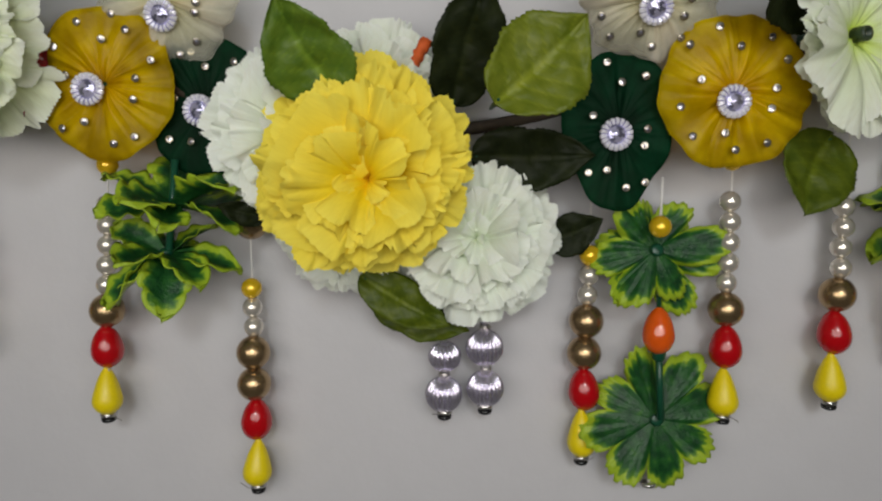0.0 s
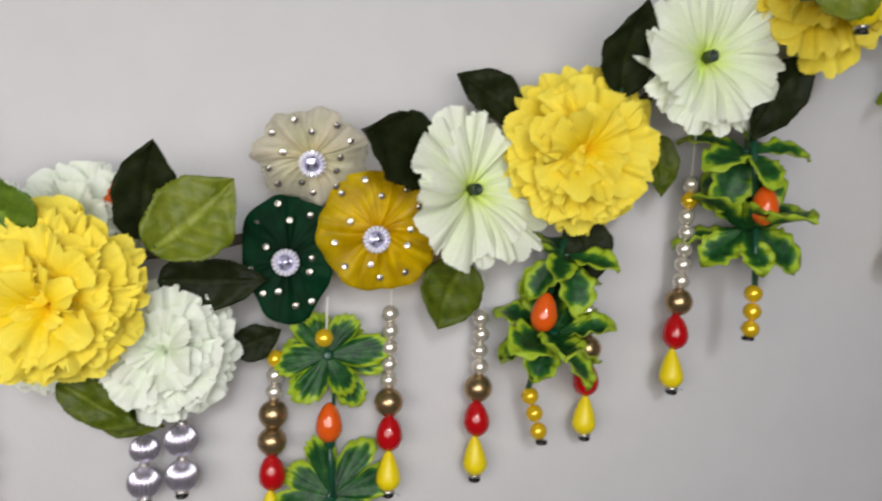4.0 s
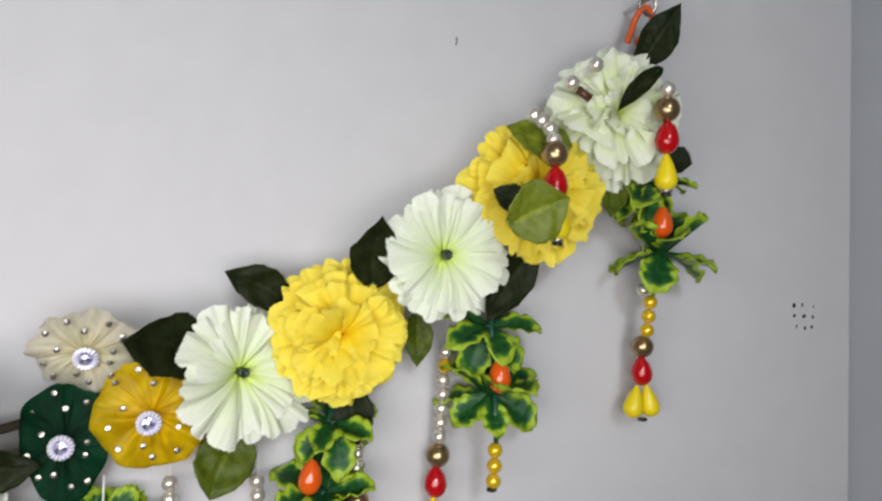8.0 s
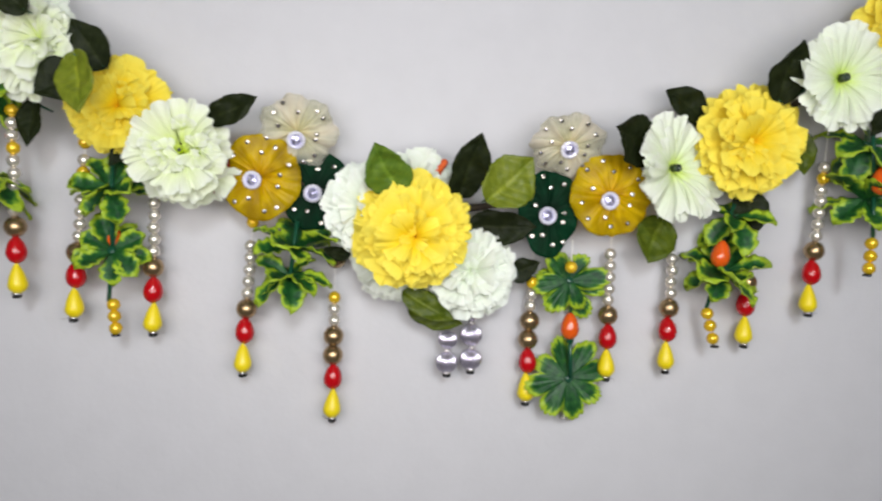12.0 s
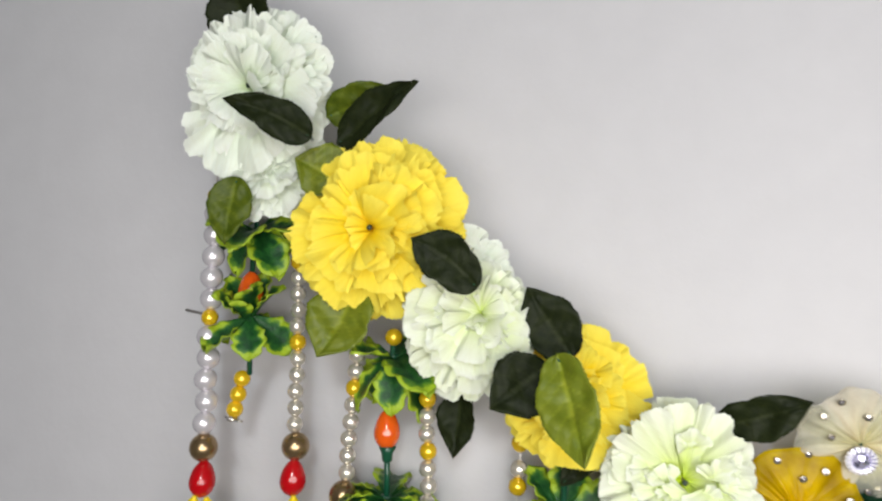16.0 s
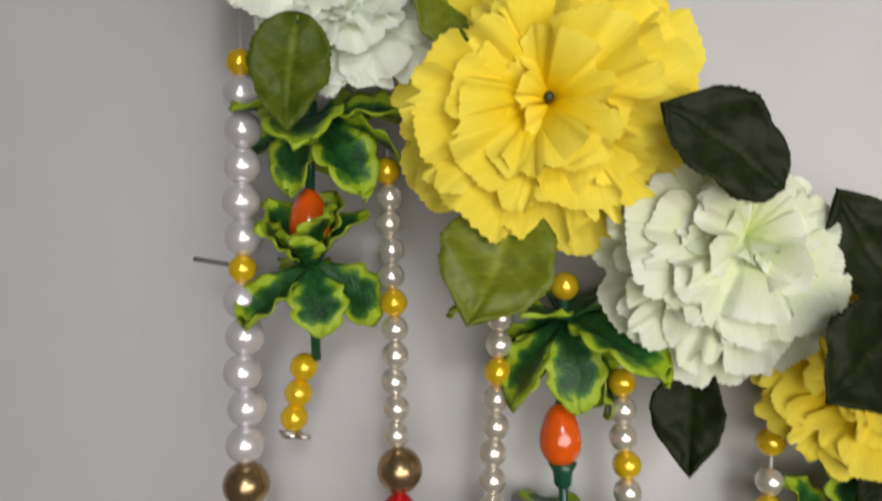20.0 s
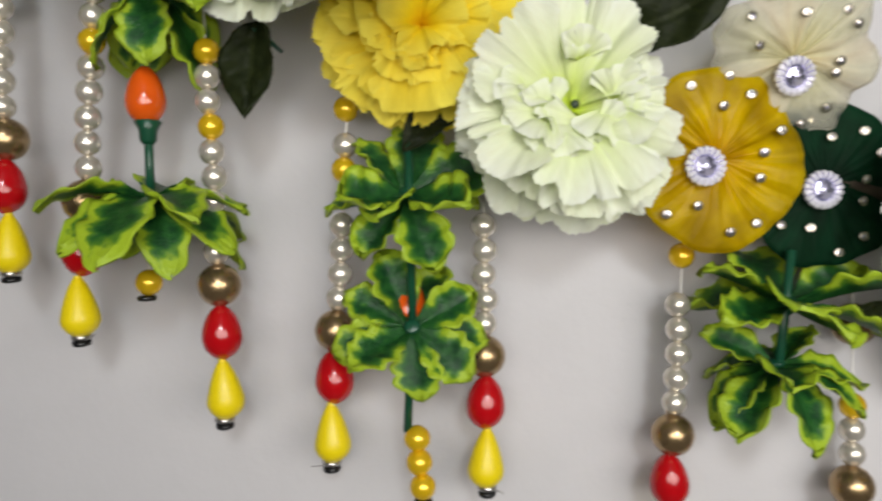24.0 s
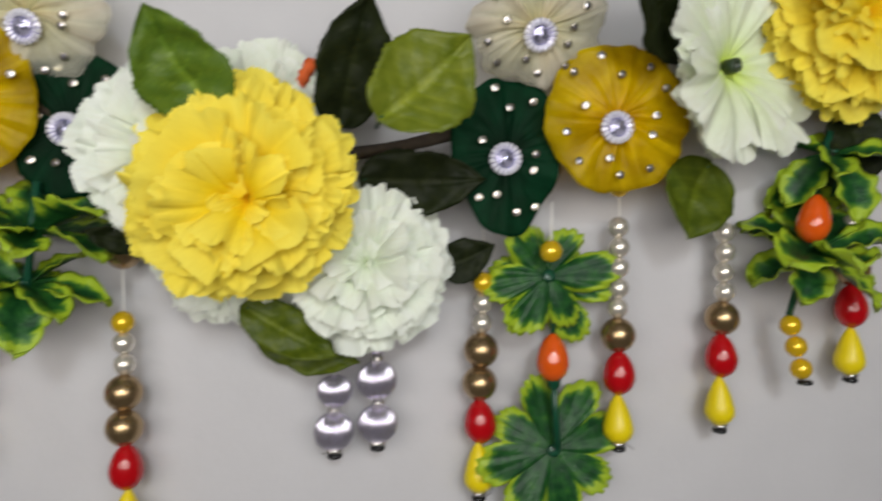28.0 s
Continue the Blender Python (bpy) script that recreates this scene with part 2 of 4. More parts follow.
# ---------------------------------------------------------------- mesh helpers
def mesh_of(name, verts, faces, material, smooth=True, **layers):
    me = bpy.data.meshes.new(name)
    me.from_pydata([tuple(v) for v in verts], [], faces)
    for key, values in layers.items():
        me.attributes.new(key, "FLOAT", "POINT").data.foreach_set("value", values)
    for m in material if isinstance(material, (list, tuple)) else [material]:
        me.materials.append(m)
    if smooth:
        me.polygons.foreach_set("use_smooth", [True] * len(me.polygons))
    me.update()
    return me


def piece(name, me, parent, m=None, label=""):
    ob = new(name, me)
    ob.parent = parent
    if m is not None:
        ob.matrix_basis = m
    if label:
        ob["label"] = label
    return ob


def thing(name, m, label, category, group=""):
    ob = new(name)
    ob.empty_display_size = 0.01
    ob.matrix_basis = m
    return tagged(ob, label, category, group)


def grid_faces(rows, cols, wrap=False):
    out = []
    for i in range(rows - 1):
        for j in range(cols if wrap else cols - 1):
            k = (j + 1) % cols
            out.append((i * cols + j, i * cols + k, (i + 1) * cols + k, (i + 1) * cols + j))
    return out


def lathe(name, profile, material, segments=24, flutes=0, depth=0.0):
    """A turned solid round z; profile: (radius, height) pairs from below upwards."""
    verts, faces = [], grid_faces(len(profile), segments, True)
    for r, z in profile:
        for j in range(segments):
            a = 2 * math.pi * j / segments
            k = r * (1 - depth * abs(math.sin(flutes * a / 2)) ** 0.5 if flutes else 1) if not flutes else r * (1 - depth + depth * abs(math.sin(flutes * a / 2)) ** 0.6)
            verts.append((k * math.cos(a), k * math.sin(a), z))
    faces += [tuple(reversed(range(segments))), tuple((len(profile) - 1) * segments + j for j in range(segments))]
    return mesh_of(name, verts, faces, material)


def round_profile(r, h, hole=0.12, steps=14):
    return [(r * max(math.sin(math.pi * i / steps), hole), -h / 2 * math.cos(math.pi * i / steps)) for i in range(steps + 1)]


def drop_profile(r, h, steps=16, belly=0.42, slim=0.0):
    """An egg or pear with its full end below; belly: where it is widest; slim: how far its upper part is drawn in."""
    out = []
    for i in range(steps + 1):
        u = 0.5 - 0.5 * math.cos(math.pi * i / steps)
        k = (u - belly) / (belly if u < belly else 1 - belly)
        w = math.sqrt(max(1 - k * k, 0)) if u < belly else math.sqrt(max(1 - abs(k) ** 2.1, 0)) * (1 - slim * k)
        out.append((max(r * w, r * 0.2), -h / 2 + h * u))
    return out


def tube(name, a, b, r, material, segments=8):
    a, b = Vector(a), Vector(b)
    d = b - a
    q = d.to_track_quat("Z", "Y").to_matrix()
    verts = []
    for p, k in ((a, 1.0), (a + d * 0.5, 1.0), (b, 1.0)):
        for j in range(segments):
            t = 2 * math.pi * j / segments
            verts.append(p + q @ Vector((r * k * math.cos(t), r * k * math.sin(t), 0)))
    faces = grid_faces(3, segments, True) + [tuple(reversed(range(segments))), tuple(2 * segments + j for j in range(segments))]
    return mesh_of(name, verts, faces, material)


def curve_rope(name, points, r, material, segments=10, strands=0):
    """A rope through points; strands: how many plies show as ridges round it."""
    pts = [Vector(p) for p in points]
    line = []
    for i in range(len(pts) - 1):
        p0, p1, p2, p3 = pts[max(i - 1, 0)], pts[i], pts[i + 1], pts[min(i + 2, len(pts) - 1)]
        for k in range(14):
            t = k / 14
            line.append(0.5 * (2 * p1 + (p2 - p0) * t + (2 * p0 - 5 * p1 + 4 * p2 - p3) * t * t + (3 * p1 - p0 - 3 * p2 + p3) * t ** 3))
    line.append(pts[-1])
    verts = []
    for i, p in enumerate(line):
        d = (line[min(i + 1, len(line) - 1)] - line[max(i - 1, 0)]).normalized()
        q = d.to_track_quat("Z", "Y").to_matrix()
        for j in range(segments):
            a = 2 * math.pi * j / segments
            k = r * (1 + (0.22 * math.sin(strands * a + i * 0.9) if strands else 0))
            verts.append(p + q @ Vector((k * math.cos(a), k * math.sin(a), 0)))
    n = len(line)
    faces = grid_faces(n, segments, True) + [tuple(reversed(range(segments))), tuple((n - 1) * segments + j for j in range(segments))]
    return mesh_of(name, verts, faces, material)


def box(name, lo, hi, material, m=None, bevel=0.0):
    bm = bmesh.new()
    bmesh.ops.create_cube(bm, size=1.0)
    lo, hi = Vector(lo), Vector(hi)
    for v in bm.verts:
        v.co = (lo + hi) / 2 + Vector([c * s for c, s in zip(v.co, hi - lo)])
    if bevel:
        bmesh.ops.bevel(bm, geom=bm.edges[:], offset=bevel, segments=2, affect="EDGES")
    me = bpy.data.meshes.new(name)
    bm.to_mesh(me)
    bm.free()
    me.materials.append(material)
    ob = new(name, me)
    if m is not None:
        ob.matrix_basis = m
    return ob


# ---------------------------------------------------------------- the room
TURN = pose(0, 0.2705, 0, 0, 0, -1.8)
tagged(box("wall_north", (-1.9, 0, 0), (0.5215, 0.16, 2.8), WALL, TURN, 0.003), "smooth off-white painted plaster wall behind the garland", "wall", kind="structure")
# set back from the white wall; its shade is in the paint colour
tagged(box("wall_recess", (0.5215, 0.035, 0), (1.9, 0.16, 2.8), EDGE_WALL_SHADED, TURN), "return beside the white wall, its shade put into the grey colour", "wall", kind="structure")
tagged(box("wall_south", (-1.9, -3.5, 0), (1.9, -3.4, 2.8), ROOM_WALL), "plain off-white painted wall", "wall", kind="structure")
tagged(box("wall_west", (-2.0, -3.5, 0), (-1.88, 0.5, 2.8), ROOM_WALL), "plain off-white painted wall", "wall", kind="structure")
tagged(box("wall_east", (1.88, -3.5, 0), (2.0, 0.5, 2.8), ROOM_WALL), "plain off-white painted wall", "wall", kind="structure")
tagged(box("floor", (-2, -3.5, -0.1), (2, 0.5, 0.0), FLOOR), "plain light stone floor", "floor", kind="structure")
tagged(box("ceiling", (-2, -3.5, 2.8), (2, 0.5, 2.9), ROOM_WALL), "plain white ceiling", "ceiling", kind="structure")


# ---------------------------------------------------------------- petals and flowers
def petal_mesh(name, material, half, root, rim, ruffle, waves, seed, pleat=0.007, rows=13, cols=61):
    """A broad fan of pinked cloth one unit long along y; half: its half angle; root and rim: the slope in degrees at which it leaves the middle and ends."""
    rnd = random.Random(seed)
    ph, ph2, ph3, lean = [rnd.uniform(0, 6.28) for _ in range(3)] + [rnd.uniform(-0.10, 0.10)]
    notches = [(rnd.uniform(-0.75, 0.75), rnd.uniform(0.04, 0.10), rnd.uniform(0.05, 0.12)) for _ in range(3)]
    steps = 40
    spine, y, z = [(0.0, 0.0)], 0.0, 0.0
    for i in range(steps):
        k = (i + 0.5) / steps
        th = math.radians(root + (rim - root) * k * k * (3 - 2 * k))
        y, z = y + math.cos(th) / steps, z + math.sin(th) / steps
        spine.append((y, z))

    def on_spine(w):
        w = min(max(w, 0.0), 1.25) * steps
        i = min(int(w), steps - 1)
        (y0, z0), (y1, z1) = spine[i], spine[i + 1]
        n = Vector((y1 - y0, z1 - z0)).normalized()
        return y0 + (y1 - y0) * (w - i), z0 + (z1 - z0) * (w - i), n

    verts, reach = [], []
    for i in range(rows):
        u = (i / (rows - 1)) ** 0.85
        for j in range(cols):
            v = 2 * j / (cols - 1) - 1
            a = v * half * (0.62 + 0.38 * u) + lean * u + 0.04 * u * math.sin(5 * v + ph3)
            edge = 1 - 0.16 * abs(v) ** 5 - 0.03 * v * v + 0.025 * math.sin(6.5 * v + ph2) - sum(d * math.exp(-((v - c) / w) ** 2) for c, w, d in notches)
            tooth = (0.010 if j % 2 else -0.010) * rnd.uniform(0.3, 1.3) if i == rows - 1 else 0
            s = 0.03 + 0.97 * u * (1 - (1 - edge) * u ** 2) + tooth
            x, w = s * math.sin(a), s * math.cos(a)
            py, pz, n = on_spine(w)
            d = ruffle * u ** 1.7 * (math.sin(waves * math.pi * v + ph) + 0.28 * math.sin(2.6 * waves * math.pi * v + ph2) * u + 0.10 * math.sin(5.3 * waves * math.pi * v + ph3) * u * u)
            d += pleat * u * (math.sin(15 * v + 2 * math.sin(3 * v + ph3)) + 0.4 * math.sin(29 * v + ph))
            d += 0.012 * math.sin(6 * u + 4 * v + ph) + 0.05 * v * v * u
            verts.append((x + 0.3 * ruffle * u * u * math.sin(2 * waves * math.pi * v + ph2), py - d * n.y, pz + d * n.x))
            reach.append(min(1, max(0, u * (0.92 + 0.08 * math.sin(6 * v + ph2)))))
    return mesh_of(name, verts, grid_faces(rows, cols), material, reach=reach)


# four cuts of petal, from the flat outer ring to the crumpled heart
CUTS = {"flat": (0.60, 10, -12, 0.038, 1.6), "shell": (0.66, 34, -4, 0.062, 1.6), "bowl": (0.76, 60, 2, 0.090, 1.5), "heart": (0.85, 78, 12, 0.120, 1.6)}
PETALS = {}
for key, material in (("yellow", YELLOW), ("white", WHITE), ("lime", LIME_WHITE), ("open", LIME_OPEN)):
    for cut, (half, root, rim, ruffle, waves) in CUTS.items():
        PETALS[key, cut] = [petal_mesh("petal", material, half * (0.86 + 0.09 * (n % 4)), root + 5 * (n % 3) - 5, rim + 6 * (n % 2) - 3, ruffle * (0.75 + 0.2 * (n % 3)), waves + 0.3 * (n % 3), 13 * n + len(cut)) for n in range(6)]
    PETALS[key, "open"] = [petal_mesh("petal", material, 0.50 + 0.07 * (n % 3), 24 + 5 * (n % 3), -6 + 5 * (n % 2), 0.040 + 0.012 * (n % 3), 1.6 + 0.6 * (n % 3), 17 * n + 5, pleat=0.009) for n in range(6)]
CALYX = lathe("calyx", [(0.30, -1.0), (0.22, -0.6), (0.26, -0.25), (0.12, 0.0)], STEM, 12)
EYE_TUBE = lathe("tube", [(1.0, -1.2), (1.0, 0.6), (0.95, 0.75), (0.55, 0.75), (0.5, 0.2), (0.2, 0.1)], TUBE, 14)
SEED_EYE = lathe("eye", [(0.2, -1.0), (0.9, -0.4), (1.0, 0.2), (0.5, 0.7)], TUBE, 10)

# rings of petals: (cut, length, degrees lifted, number)
FULL = (("flat", 1.0, -4, 8), ("flat", 0.98, 5, 8), ("shell", 0.95, 2, 8), ("shell", 0.88, 9, 8), ("bowl", 0.84, 4, 6), ("bowl", 0.70, 10, 5), ("heart", 0.44, 8, 4))
BOWL = (("flat", 1.0, -4, 8), ("flat", 0.97, 4, 8), ("shell", 0.94, 4, 7), ("shell", 0.86, 12, 7), ("bowl", 0.80, 8, 5), ("bowl", 0.66, 14, 4))
HALF = (("flat", 1.0, -3, 8), ("flat", 0.97, 5, 7), ("shell", 0.90, 4, 7), ("shell", 0.76, 12, 6), ("bowl", 0.58, 10, 5))
LOOSE = (("flat", 1.0, -3, 8), ("open", 0.99, 4, 6), ("shell", 0.92, 8, 5), ("open", 0.80, 12, 5))
OPEN = (("open", 1.0, -4, 7), ("open", 0.97, 3, 7), ("open", 0.88, 7, 6))


def flower(colour, x, y, z, r, label, layers=FULL, yaw=0.0, pitch=0.0, spin=0.0, eye="", seed=1, wide=1.0, ragged=0.06, heart=(0.0, 0.0), flat=0.9, more=(), tufts=0, short=()):
    """A cloth flower that faces -y; yaw turns it to its left, pitch tips it up. heart: the middle's shift in radii; more: single petals (cut, angle, length, lift, and where they root); tufts: bunches of crumpled petals round the middle; short: sides (angle, half width, share) on which petals are shorter."""
    rnd = random.Random(seed)
    m = pose(x, y, z) @ pose(0, 0, 0, 90 + pitch, 0, 0) @ pose(0, 0, 0, 0, yaw, spin) @ Matrix.Diagonal((wide, 1, 1, 1))
    ob = thing("artificial_flower", m, label, "flower", "cloth flowers of the garland")
    hx, hy = heart

    def put(cut, a, long, lift, level, at=heart):
        dx, dy = -math.sin(math.radians(a)), math.cos(math.radians(a))
        along = at[0] * dx + at[1] * dy
        span = -along + math.sqrt(max(0.05, along * along + 1 - at[0] * at[0] - at[1] * at[1]))
        for b, half, share in short:
            if abs((a - b + 180) % 360 - 180) < half:
                span *= share
        s = r * long * span
        kinds = PETALS[colour, cut]
        roll = 9 if cut in ("flat", "open") else 20
        local = pose(at[0] * r, at[1] * r, level, 0, 0, a) @ pose(0, 0, 0, lift, rnd.uniform(-roll, roll), rnd.uniform(-roll, roll)) @ Matrix.Diagonal((s * rnd.uniform(0.85, 1.15), s, s * flat, 1))
        piece("petal", kinds[rnd.randrange(len(kinds))], ob, local)

    for k, (cut, long, up, count) in enumerate(layers):
        turn = rnd.uniform(0, 360)
        for n in range(count):
            loose = 1.0 if cut in ("flat", "open") else 2.0
            put(cut, turn + 360 * n / count + rnd.uniform(-8, 8) * loose, long * rnd.uniform(1 - ragged, 1 + ragged * 0.7), up + rnd.uniform(-5, 6) * loose, r * 0.022 * k)
    for cut, a, long, lift, *at in more:
        put(cut, a, long, lift, r * 0.022 * len(layers), at or heart)
    for n in range(tufts):
        b = 360 * n / max(tufts, 1) + rnd.uniform(-25, 25)
        c = rnd.uniform(0.22, 0.42) * (1 - math.hypot(hx, hy))
        at = (hx - c * math.sin(math.radians(b)), hy + c * math.cos(math.radians(b)))
        for k in range(4):
            put("bowl" if k < 3 else "heart", b + (-75, 75, 0, 20)[k] + rnd.uniform(-25, 25), (0.44, 0.44, 0.52, 0.30)[k] * rnd.uniform(0.9, 1.15), rnd.uniform(-6, 26), r * (0.16 + 0.03 * k), at)
    piece("calyx", CALYX, ob, Matrix.Diagonal((r * 0.5, r * 0.5, max(0.256 - y, 0.006), 1)), "green plastic calyx")
    if eye == "tube":
        piece("tube", EYE_TUBE, ob, pose(hx * r, hy * r, r * 0.19) @ Matrix.Diagonal((0.0025, 0.0025, 0.0025, 1)), "dark green hollow stem tube")
    elif eye == "seed":
        piece("eye", SEED_EYE, ob, pose(hx * r, hy * r, r * 0.30) @ Matrix.Diagonal((0.0012, 0.0012, 0.0012, 1)), "small dark centre")
    return ob


# ---------------------------------------------------------------- gathered fabric rosettes with stones
def rosette_mesh(name, material, seed, lobes, ruffle):
    rnd = random.Random(seed)
    waves = [(rnd.randint(3, 13) if q < 6 else rnd.randint(18, 30), rnd.uniform(0, 6.28), rnd.uniform(0.5, 1.0) if q < 6 else 0.35) for q in range(8)]
    broad = [(n, rnd.uniform(0, 6.28)) for n in (2, 3, 5)]
    fine = [(rnd.randint(22, 62), rnd.uniform(0, 6.28), rnd.uniform(0.4, 1.0)) for q in range(7)]
    rows, cols = 14, 240
    verts, reach, fold = [], [], []
    for side in (0, 1):
        for i in range(rows):
            u = 0.03 + 0.97 * i / (rows - 1)
            for j in range(cols):
                a = 2 * math.pi * j / cols
                b = a + 0.10 * u * math.sin(4 * a + seed) + 0.16 * u * u * math.sin(2 * a + 2 * seed)
                w = sum(k * math.sin(n * b + p + 0.9 * math.sin(5 * u + n)) for n, p, k in waves) / 5
                rim = 1 + ruffle * math.sin(lobes * a + seed) + 0.35 * ruffle * math.sin(2.6 * lobes * a) + 0.012 * w
                h = 0.080 * w * min(1, u * 2.4) * (1.25 - 0.6 * u) + 0.035 * u * sum(math.sin(n * a + p) for n, p in broad) + ruffle * 1.1 * u * u * math.sin(lobes * a + seed + 1)
                crease = sum(k * math.sin(n * b + p + 1.6 * math.sin(3 * u + p)) for n, p, k in fine) / 3
                h += 0.005 * crease * min(1, 2 * u)
                puff = 0.065 * (1 - u ** 3) * min(1, u * 5) + 0.008
                verts.append((u * rim * math.cos(a), u * rim * math.sin(a), h + (puff if side == 0 else -0.6 * puff)))
                reach.append(i / (rows - 1))
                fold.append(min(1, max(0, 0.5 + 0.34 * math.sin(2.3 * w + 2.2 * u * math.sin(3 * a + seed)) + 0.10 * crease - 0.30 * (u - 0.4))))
    f = grid_faces(rows, cols, True)
    f += [tuple(reversed([k + rows * cols for k in q])) for q in grid_faces(rows, cols, True)]
    last, back = (rows - 1) * cols, rows * cols + (rows - 1) * cols
    f += [(last + j, last + (j + 1) % cols, back + (j + 1) % cols, back + j) for j in range(cols)]
    return mesh_of(name, verts, f, material, reach=reach, fold=fold)


def gem_mesh(name, r, facets, material):
    """A round stone with a facetted crown that rises to a low point."""
    verts = []
    rings = ((1.0, 0.0), (1.0, 0.16), (0.80, 0.40), (0.50, 0.50), (0.22, 0.60))
    for q, (k, z) in enumerate(rings):
        for j in range(facets):
            a = 2 * math.pi * (j + 0.5 * (q % 2)) / facets
            verts.append((r * k * math.cos(a), r * k * math.sin(a), r * z))
    verts.append((0, 0, r * 0.64))
    last = (len(rings) - 1) * facets
    faces = grid_faces(len(rings), facets, True) + [(last + j, last + (j + 1) % facets, len(verts) - 1) for j in range(facets)]
    me = mesh_of(name, verts, faces, [material, CRYSTAL_DARK], smooth=False)
    # two facets in five take the dark copy, so the sparkle is painted
    for n, p in enumerate(me.polygons):
        p.material_index = 1 if (n * 7 + n // facets * 3) % 5 in (1, 3) else 0
    return me


def ring_mesh(name, r, count, material):
    """A round setting cut into many small bright facets, every fourth coloured dimmer as painted sparkle."""
    verts, n = [], count * 4
    section = ((0.70, 0.0), (0.76, 0.24), (0.98, 0.36), (1.22, 0.22), (1.27, 0.0))
    for k, z in section:
        for j in range(n):
            a = 2 * math.pi * j / n
            cut = 1 - 0.05 * (j % 4 == 0) * (k > 1)
            verts.append((r * k * cut * math.cos(a), r * k * cut * math.sin(a), r * z * (0.55 if j % 4 == 0 else 1.0)))
    me = mesh_of(name, verts, grid_faces(len(section), n, True), [material, CRYSTAL_GREY], smooth=False)
    # dim copy on every fourth face: dark lines of the glitter, by colour
    for k, p in enumerate(me.polygons):
        p.material_index = 1 if k % 4 == 3 else 0
    return me


GEM = gem_mesh("gem", 0.0034, 12, CRYSTAL_GREY)
GEM_RING = ring_mesh("gem_ring", 0.0045, 18, CRYSTAL)
STONE = gem_mesh("stone", 0.0009, 8, STONE_GLASS)
STONE_SEAT = lathe("stone_seat", [(0.0009, -0.0006), (0.0014, -0.0003), (0.0014, 0.0002), (0.0010, 0.0003)], SEAT, 12)


def rosette(material, x, y, z, rx, rz, label, seed, lobes=5, ruffle=0.05, yaw=0.0, pitch=0.0, gem=(0.0, 0.0), stones=13):
    """A gathered round of sheer fabric facing -y; gem: the middle stone's place on it, in shares of its radii."""
    rnd = random.Random(seed)
    m = pose(x, y, z) @ pose(0, 0, 0, 90 + pitch, 0, 0) @ pose(0, 0, 0, 0, yaw, 0)
    ob = thing("fabric_rosette", m, label, "fabric flower", "rhinestone rosettes of the garland")
    size = (rx + rz) / 2
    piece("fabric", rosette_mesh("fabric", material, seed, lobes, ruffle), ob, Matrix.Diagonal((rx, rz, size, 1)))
    centre = (gem[0] * rx, gem[1] * rz)
    g = piece("gem", GEM, ob, pose(*centre, size * 0.10 + 0.0012), "large round faceted crystal")
    piece("gem_ring", GEM_RING, g, pose(0, 0, 0.0003), "ring of small clear crystals")
    for n in range(stones):
        k = 0.50 + 0.06 * (n % 2) if n % 3 == 0 else 0.80 + rnd.uniform(-0.05, 0.06)
        a = 2 * math.pi * (n + rnd.uniform(-0.25, 0.25)) / stones
        px, py = k * rx * math.cos(a), k * rz * math.sin(a)
        if math.hypot(px - centre[0], py - centre[1]) < 0.0085:
            continue
        puff = 0.11 * size * (1 - k ** 3) + 0.012 * size
        tilt = pose(px, py, puff + size * 0.015 + 0.0008, rnd.uniform(-14, 14), rnd.uniform(-14, 14), rnd.uniform(0, 90)) @ Matrix.Diagonal((1.0, 1.0, 0.75, 1))
        s = piece("rhinestone", STONE, ob, tilt)
        piece("stone_seat", STONE_SEAT, s)
    piece("backing", CALYX, ob, Matrix.Diagonal((0.012, 0.012, max(0.256 - y, 0.006), 1)), "dark green plastic backing")
    return ob


